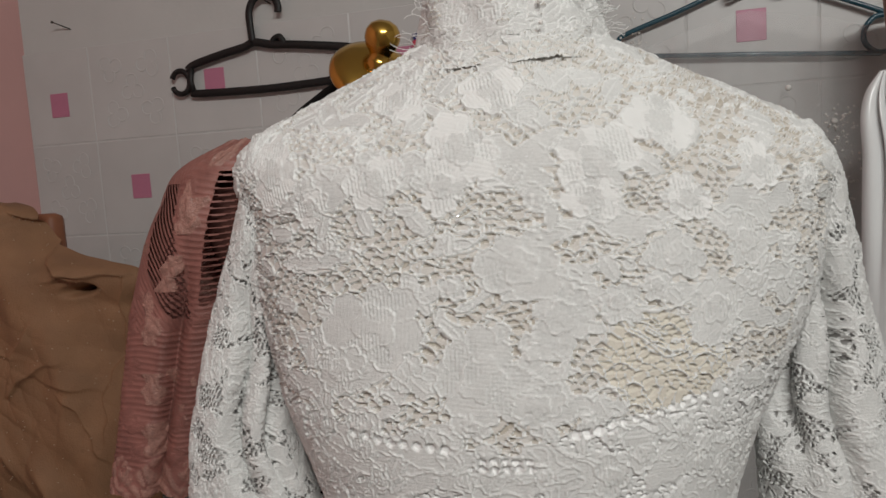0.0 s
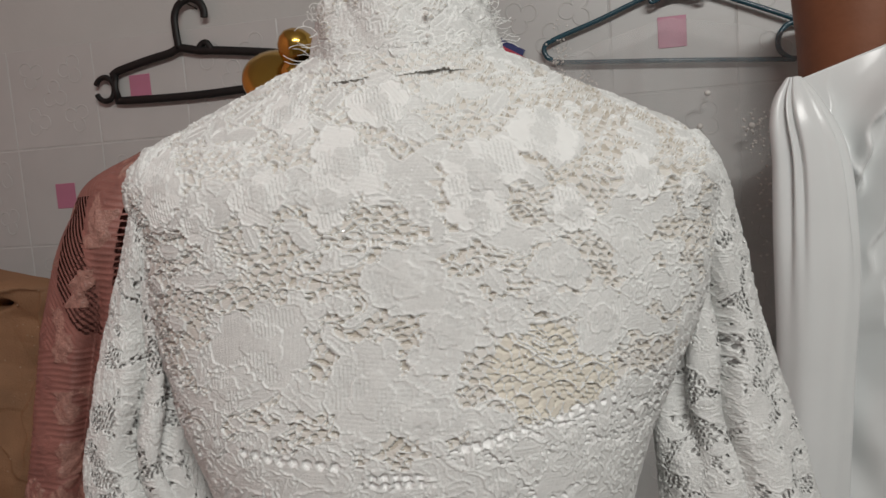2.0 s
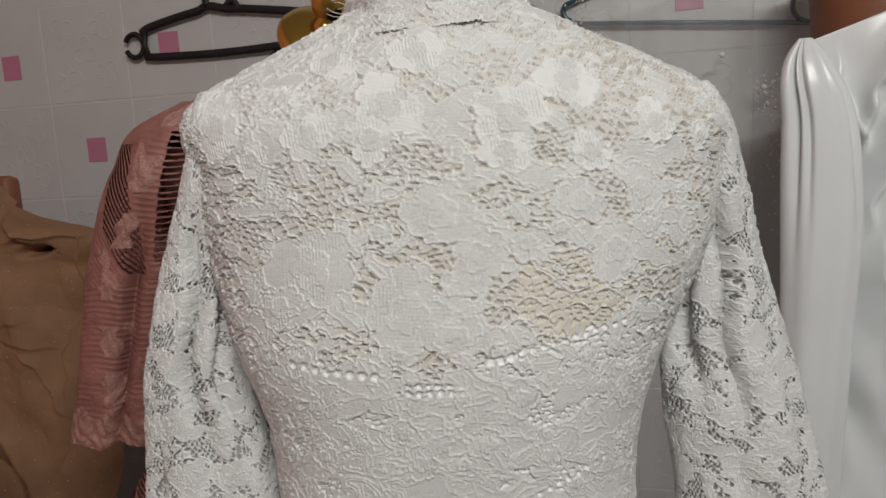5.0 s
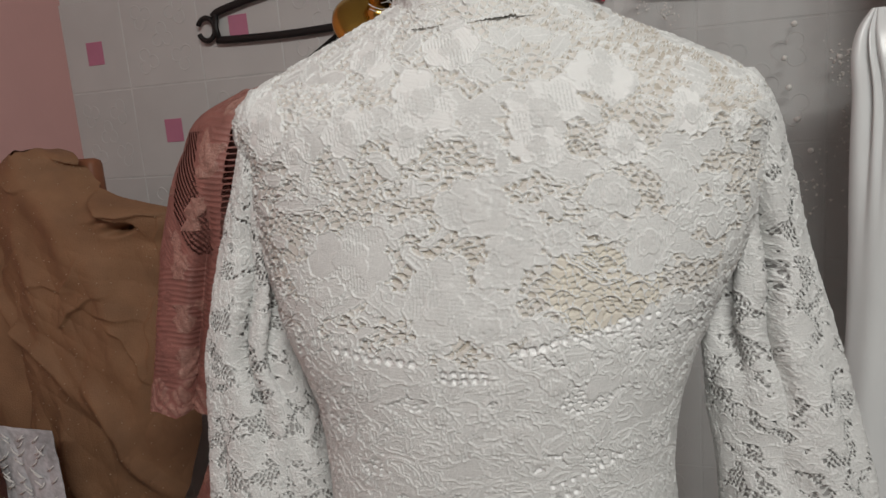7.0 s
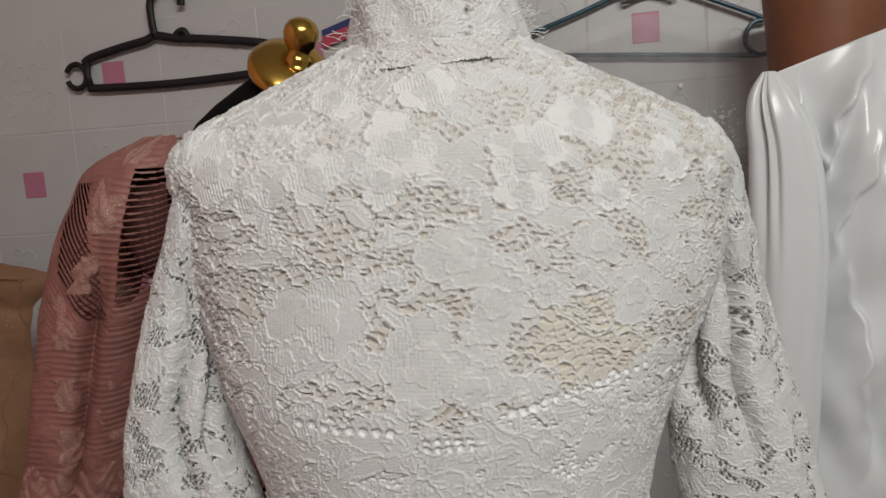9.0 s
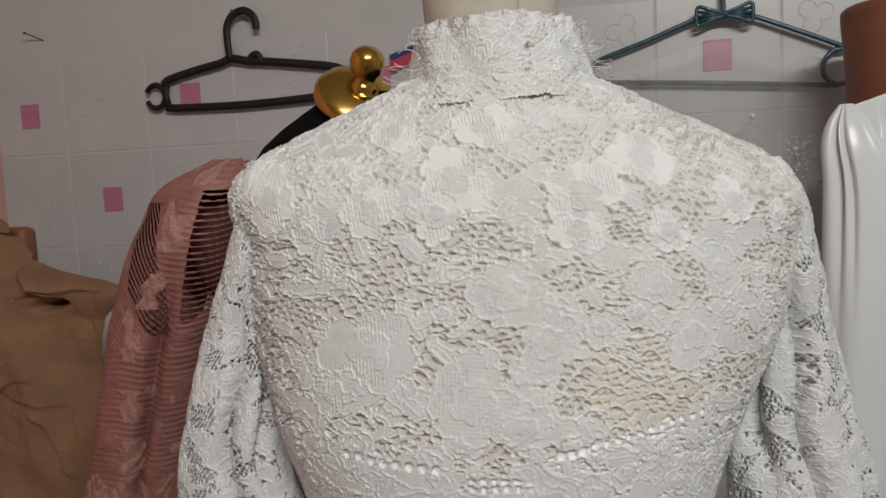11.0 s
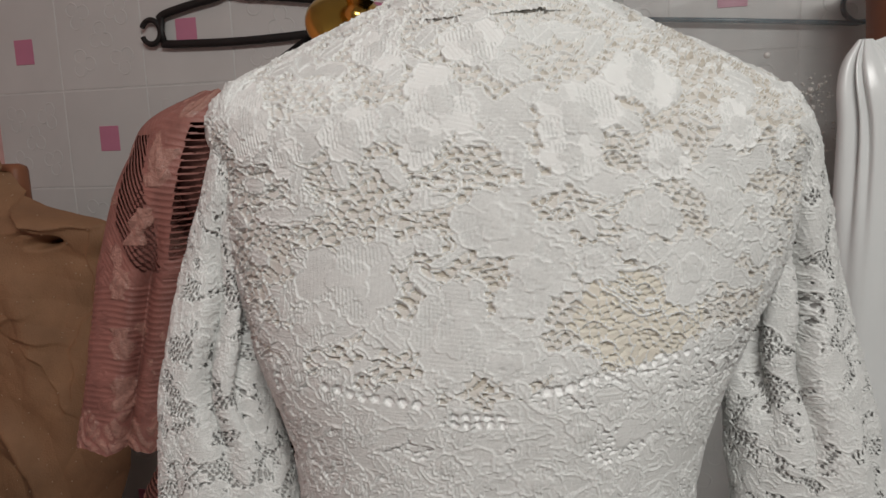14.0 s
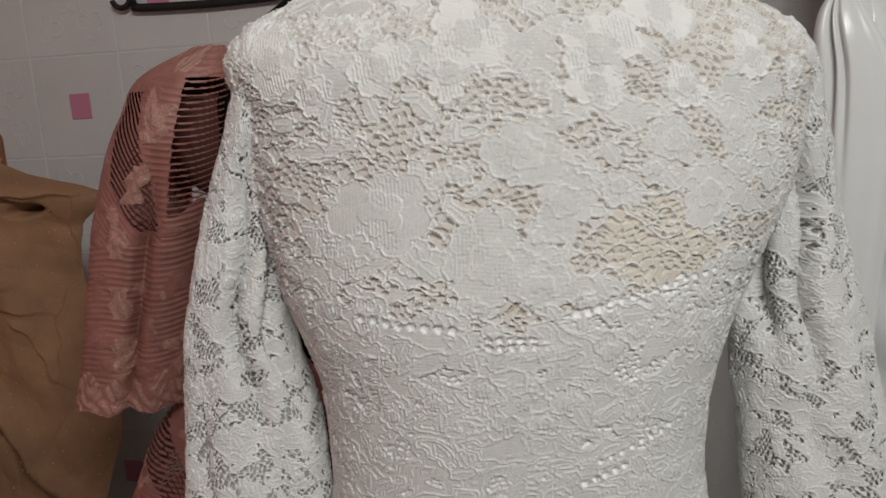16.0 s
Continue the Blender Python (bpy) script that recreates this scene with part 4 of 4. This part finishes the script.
for sg in (-1, 1):
    for k in range(-3, 12):
        path = []
        for t in np.linspace(0, 1, 40):
            xx, zv = -1.27 + 0.175 * t, 0.83 - 0.055 * k - sg * 0.11 * (t - 0.5)
            if 0.4 < zv < 0.838:
                path.append((xx, 0.766 - 0.004 * math.sin(t * 40), zv))
        if len(path) > 3:
            part("cord", tube(bmesh.new(), path, 0.0016, 5), SEQUIN, gold_cloth, "silver lattice cord")

# ---- white satin blouse on the brown form ----
satin_form = thing("dress_form", "brown dress form with a straight thick neck", "dress form")
part("neck", lathe(bmesh.new(), [(0.050, 1.27), (0.070, 1.33), (0.074, 1.38), (0.0765, 1.44), (0.083, 1.512), (0.0825, 1.520), (0.078, 1.524), (0.03, 1.526)], m=Matrix.Translation((0.376, 1.105, 0))), WOOD, satin_form)
part("stand", lathe(bmesh.new(), [(0.17, 0.0), (0.17, 0.02), (0.03, 0.035), (0.016, 0.05), (0.016, 1.3)], (0.40, 1.12, 0)), STEEL, satin_form)
satin_blouse = thing("satin_blouse", "glossy white satin blouse with hanging sleeves on a brown form", "blouse")
t = np.linspace(0, 1, 320)[:, None]
x = np.linspace(0.274, 0.76, 300)[None]
top = 1.388 + 0.33 * np.clip(x - 0.285, 0, 0.17) - 0.25 * np.clip(x - 0.48, 0, 1)
z2 = top + (0.45 - top) * t
w = np.clip((top - z2) / 0.12, 0, 1)
y = 1.022 - 0.030 * np.sin(math.pi * np.clip((x - 0.26) / 0.42, 0, 1)) * (0.4 + 0.6 * w)
y = y + w * 0.013 * np.sin(x * 52 + 3 * np.sin(z2 * 4)) + w * 0.009 * np.sin(x * 26 - z2 * 19 + 2 * np.sin(z2 * 9)) + w * 0.004 * np.sin(x * 90 + 6 * np.sin(z2 * 7)) * np.sin(z2 * 11 + 1) + w * 0.25 * crumple(x, z2, 23, 8, 0.010)
for fx, fz, th, dp in ((0.352, 1.31, -0.37, 0.016), (0.385, 1.345, -0.15, 0.010), (0.46, 1.10, -0.2, 0.008)):
    d = (x - fx) * math.cos(th) + (z2 - fz) * math.sin(th)
    l = -(x - fx) * math.sin(th) + (z2 - fz) * math.cos(th)
    y = y - dp * np.exp(-(d / 0.010) ** 2) * np.exp(-(l / 0.07) ** 2)
for p, q, dp, sf in (((0.334, 1.255), (0.378, 1.375), 0.022, 0.020), ((0.335, 1.262), (0.318, 1.345), 0.016, 0.014), ((0.352, 1.16), (0.40, 1.30), 0.014, 0.025), ((0.42, 1.22), (0.47, 1.40), 0.016, 0.03), ((0.39, 0.86), (0.37, 1.12), 0.012, 0.025), ((0.45, 0.90), (0.44, 1.15), 0.012, 0.03)):
    y = y + lap(x, z2, p, q, dp, sf, 0.004)
sheet("body", np.stack([x + 0 * z2, y, z2], -1), SATIN, satin_blouse, thick=0.002)
z = np.linspace(1.387, 0.60, 300)
cx = f([(1.387, 0.266), (1.36, 0.268), (1.30, 0.280), (1.20, 0.285), (1.0, 0.281), (0.88, 0.276), (0.6, 0.26)])
rx = f([(1.387, 0.008), (1.37, 0.021), (1.34, 0.034), (1.28, 0.043), (1.20, 0.047), (1.0, 0.043), (0.6, 0.042)])
a = np.linspace(-math.pi, math.pi, 241)[None, :-1]
w = np.clip((1.39 - z[:, None]) / 0.08, 0, 1)
rad = 1 + w * (0.05 * np.sin(3 * a + 3 * z[:, None] + 1) + 0.03 * np.sin(7 * a - 2 * z[:, None]))
for at, deep, wide in ((-0.80, 0.40, 0.12), (-0.42, 0.30, 0.10), (1.0, 0.25, 0.20), (0.45, 0.10, 0.2)):
    rad = rad - deep * np.exp(-((a - at) / wide) ** 2) * np.exp(-((z[:, None] - 1.34) / 0.13) ** 2)
sheet("sleeve", np.stack([cx + rx * rad * np.sin(a), 0.980 - 0.75 * rx * rad * np.cos(a), z[:, None] + 0 * a], -1), SATIN, satin_blouse, wrap=True)

# ---- paper pennant on the wall ----
pennant = thing("paper_pennant", "small blue and red paper pennant on the wall", "pennant")
for k, (m, o) in enumerate(((NAVY, 0.0), (RED, -0.012), (RED, -0.020))):
    bm = bmesh.new()
    for p, q in (((-0.41, 1.543), (-0.25, 1.592)), ((-0.25, 1.592), (-0.088, 1.492))):
        L_ = math.hypot(q[0] - p[0], q[1] - p[1])
        r = bmesh.ops.create_cube(bm, size=1.0, matrix=Matrix.Translation(((p[0] + q[0]) / 2, 1.286 - 0.001 * k, (p[1] + q[1]) / 2 + o)) @ Matrix.Rotation(-math.atan2(q[1] - p[1], q[0] - p[0]), 4, "Y") @ Matrix.Diagonal((L_, 0.002, 0.012, 1)))
    part("stripe", bm, m, pennant, smooth=False)

# ---- black hanger ----
black_hanger = thing("coat_hanger", "black plastic coat hanger hung on a nail", "hanger")
HY, DZ = 1.280, 0.0
P = lambda *pts: [(x, HY, zv + DZ) for x, zv in pts]
bm = bmesh.new()
tube(bm, spline(P((-0.880, 1.531), (-0.862, 1.540), (-0.800, 1.553), (-0.752, 1.561), (-0.728, 1.568), (-0.690, 1.560), (-0.66, 1.557), (-0.60, 1.549), (-0.52, 1.536), (-0.495, 1.522), (-0.49, 1.503), (-0.51, 1.488), (-0.56, 1.483), (-0.70, 1.479), (-0.84, 1.482), (-0.876, 1.485))), 0.005, 10, 1.55)
tube(bm, P(*[(-0.898 + 0.0205 * math.cos(t), 1.508 + 0.0225 * math.sin(t)) for t in np.linspace(-2.75, 2.75, 26)]), 0.0048, 8, 1.15)
tube(bm, P((-0.872, 1.535), (-0.876, 1.508), (-0.870, 1.484)), 0.005, 8, 1.4)
tube(bm, spline(P((-0.692, 1.558), (-0.684, 1.570), (-0.672, 1.572), (-0.662, 1.557))), 0.005, 8, 1.2)
part("bar", bm, BLACK_PLASTIC, black_hanger)
bm = bmesh.new()
tube(bm, spline(P((-0.730, 1.562), (-0.733, 1.60), (-0.732, 1.628), (-0.719, 1.648), (-0.696, 1.655), (-0.678, 1.645), (-0.671, 1.630), (-0.672, 1.618))), 0.005, 10, 1.5)
part("hook", bm, BLACK_PLASTIC, black_hanger)


def nail(x, zv, dx, dz):
    n = thing("nail", "bent dark steel nail in the wall", "nail", "nails in the wall")
    bm = bmesh.new()
    tube(bm, [(x, 1.31, zv), (x + dx * 0.7, 1.285, zv + dz * 0.7), (x + dx, 1.27, zv + dz)], 0.0013, 8)
    ball(bm, (x + dx, 1.27, zv + dz), 0.003, 8, 6)
    part("shank", bm, STEEL, n)


nail(-1.160, 1.640, -0.024, 0.016)
nail(-0.690, 1.634, -0.024, 0.020)

# ---- teal hanger with a bow ----
teal_hanger = thing("coat_hanger", "teal plastic coat hanger with a bow at its hook", "hanger")
HY, DZ = 1.278, 0.0
bm = bmesh.new()
tube(bm, spline(P((-0.030, 1.472), (-0.047, 1.480), (-0.052, 1.496), (-0.035, 1.508), (0.04, 1.532), (0.122, 1.561), (0.163, 1.566), (0.20, 1.560), (0.27, 1.530), (0.335, 1.500), (0.345, 1.492))), 0.0042, 10)
tube(bm, P((-0.032, 1.470), (0.14, 1.456), (0.335, 1.438)), 0.0042, 10)
tube(bm, spline(P((0.345, 1.495), (0.325, 1.492), (0.312, 1.475), (0.313, 1.455), (0.328, 1.441), (0.345, 1.440))), 0.0042, 10)
part("bar", bm, TEAL, teal_hanger)
bm = bmesh.new()
tube(bm, spline(P((0.163, 1.562), (0.162, 1.60), (0.17, 1.625), (0.19, 1.64), (0.21, 1.63))), 0.0042, 10)
part("hook", bm, TEAL, teal_hanger)
bow = part("bow", ball(bmesh.new(), (0.163, 1.268, 1.562), 0.007), TEAL, teal_hanger)
for sgn in (-1, 1):
    bm = bmesh.new()
    e = 0.163 + sgn * 0.040
    tube(bm, spline([(0.163, 1.266, 1.564), (0.163 + sgn * 0.02, 1.265, 1.570), (e, 1.267, 1.577), (e + sgn * 0.003, 1.267, 1.562), (e, 1.267, 1.547), (0.163 + sgn * 0.02, 1.265, 1.555), (0.163, 1.266, 1.560)], 6), 0.0032, 8)
    for k in (-1, 0, 1):
        tube(bm, [(0.163, 1.267, 1.562), (0.163 + sgn * 0.022, 1.266, 1.562 + k * 0.004), (e, 1.268, 1.562 + k * 0.0075)], [0.003, 0.0030, 0.0028], 8)
    part("wing", bm, TEAL, bow)

# ---- tulle over it ----
veil = thing("tulle_veil", "clear white tulle veil with pearl beads", "veil")
z = np.linspace(1.52, 0.55, 120)
u = np.linspace(-0.07, 0.40, 90)[None]
y = 1.250 + 0.008 * np.sin(u * 40 + z[:, None] * 5) + 0.006 * np.sin(u * 90 - z[:, None] * 8) + 0 * u
sheet("net", np.stack([u + 0 * z[:, None], y, z[:, None] - 0.3 * np.abs(u - 0.15) * np.clip((z[:, None] - 1.35) / 0.2, 0, 1)], -1), TULLE, veil)
for x, zv in ((0.199, 1.395), (0.186, 1.345), (0.262, 1.34)):
    part("pearl", ball(bmesh.new(), (x, 1.236, zv), 0.0048, 16, 10), PEARL, veil)

rng = np.random.default_rng(14)
bm = bmesh.new()
for cx0, cz0, rx0, rz0, n in ((0.268, 1.335, 0.030, 0.035, 70), (-0.028, 1.478, 0.016, 0.045, 60), (0.285, 1.25, 0.03, 0.05, 50), (0.24, 1.16, 0.05, 0.06, 40), (0.01, 1.43, 0.02, 0.02, 20), (0.14, 1.02, 0.05, 0.10, 40)):
    for k in range(n):
        p = (cx0 + rng.normal(0, rx0 * 0.5), 1.238 + rng.uniform(-0.004, 0.002), cz0 + rng.normal(0, rz0 * 0.5))
        bmesh.ops.create_icosphere(bm, subdivisions=1, radius=rng.uniform(0.0010, 0.0026), matrix=Matrix.Translation(p))
bead_dust = part("bead_dust", bm, PEARL, veil, "small clear beads sewn on the tulle")
bead_dust["kind"] = "stuff"
for x, zv in ((0.193, 1.30), (0.205, 1.25), (0.225, 1.20)):
    part("pearl", ball(bmesh.new(), (x, 1.24, zv), 0.005, 16, 10), PEARL, veil)

# ---- wall tiles ----
def tile_mesh(name, embossed):
    bm = bmesh.new()
    w = TILE_W - 0.003
    box(bm, -w / 2, w / 2, 0, 0.006, -w / 2, w / 2, 0.0012)
    if embossed:
        for cx, cz, turn in ((-0.048, 0.048, 0.3), (0.045, 0.050, 1.1), (-0.044, -0.046, 2.0), (0.048, -0.044, 0.7), (0.002, 0.004, 1.6)):
            for k in range(3):
                t = turn + k * 2.094
                lobe = [(cx + 0.0150 * math.cos(t) + 0.0135 * math.cos(t + w), 0.0002, cz + 0.0150 * math.sin(t) + 0.0135 * math.sin(t + w)) for w in np.linspace(-2.5, 2.5, 16)]
                tube(bm, lobe, 0.0012, 6, 1.5)
    me = bpy.data.meshes.new(name)
    bmesh.ops.recalc_face_normals(bm, faces=bm.faces)
    bm.to_mesh(me); bm.free()
    me.materials.append(TILE)
    return me


plain, flower = tile_mesh("plain_tile", False), tile_mesh("flower_tile", True)
bm = bmesh.new()
box(bm, -0.0225, 0.0225, -0.0015, 0.002, -0.025, 0.025, 0.0008)
inlay = bpy.data.meshes.new("inlay")
bm.to_mesh(inlay); bm.free()
inlay.materials.append(PINK_GLAZE)
for r in range(8):
    for k in range(13):
        odd = (k + r + (1 if k >= 5 else 0)) % 2 or (r >= 2 and k >= 5)
        ob = new("tile", flower if odd else plain)
        ob.parent = wall_north
        ob.location = (TILE_X + TILE_W * (k + 0.5), 1.2935, TILE_TOP - TILE_W * (r + 0.5))
        if k == 0:
            ob.scale.x = 0.865
            ob.location.x = -1.2100
        if not odd:
            q = new("inlay", inlay)
            q.parent = ob
            if k == 0:
                q.scale.x = 1.155
                q.location.z = -0.016
            elif k > 4:
                q.location.z = -0.004
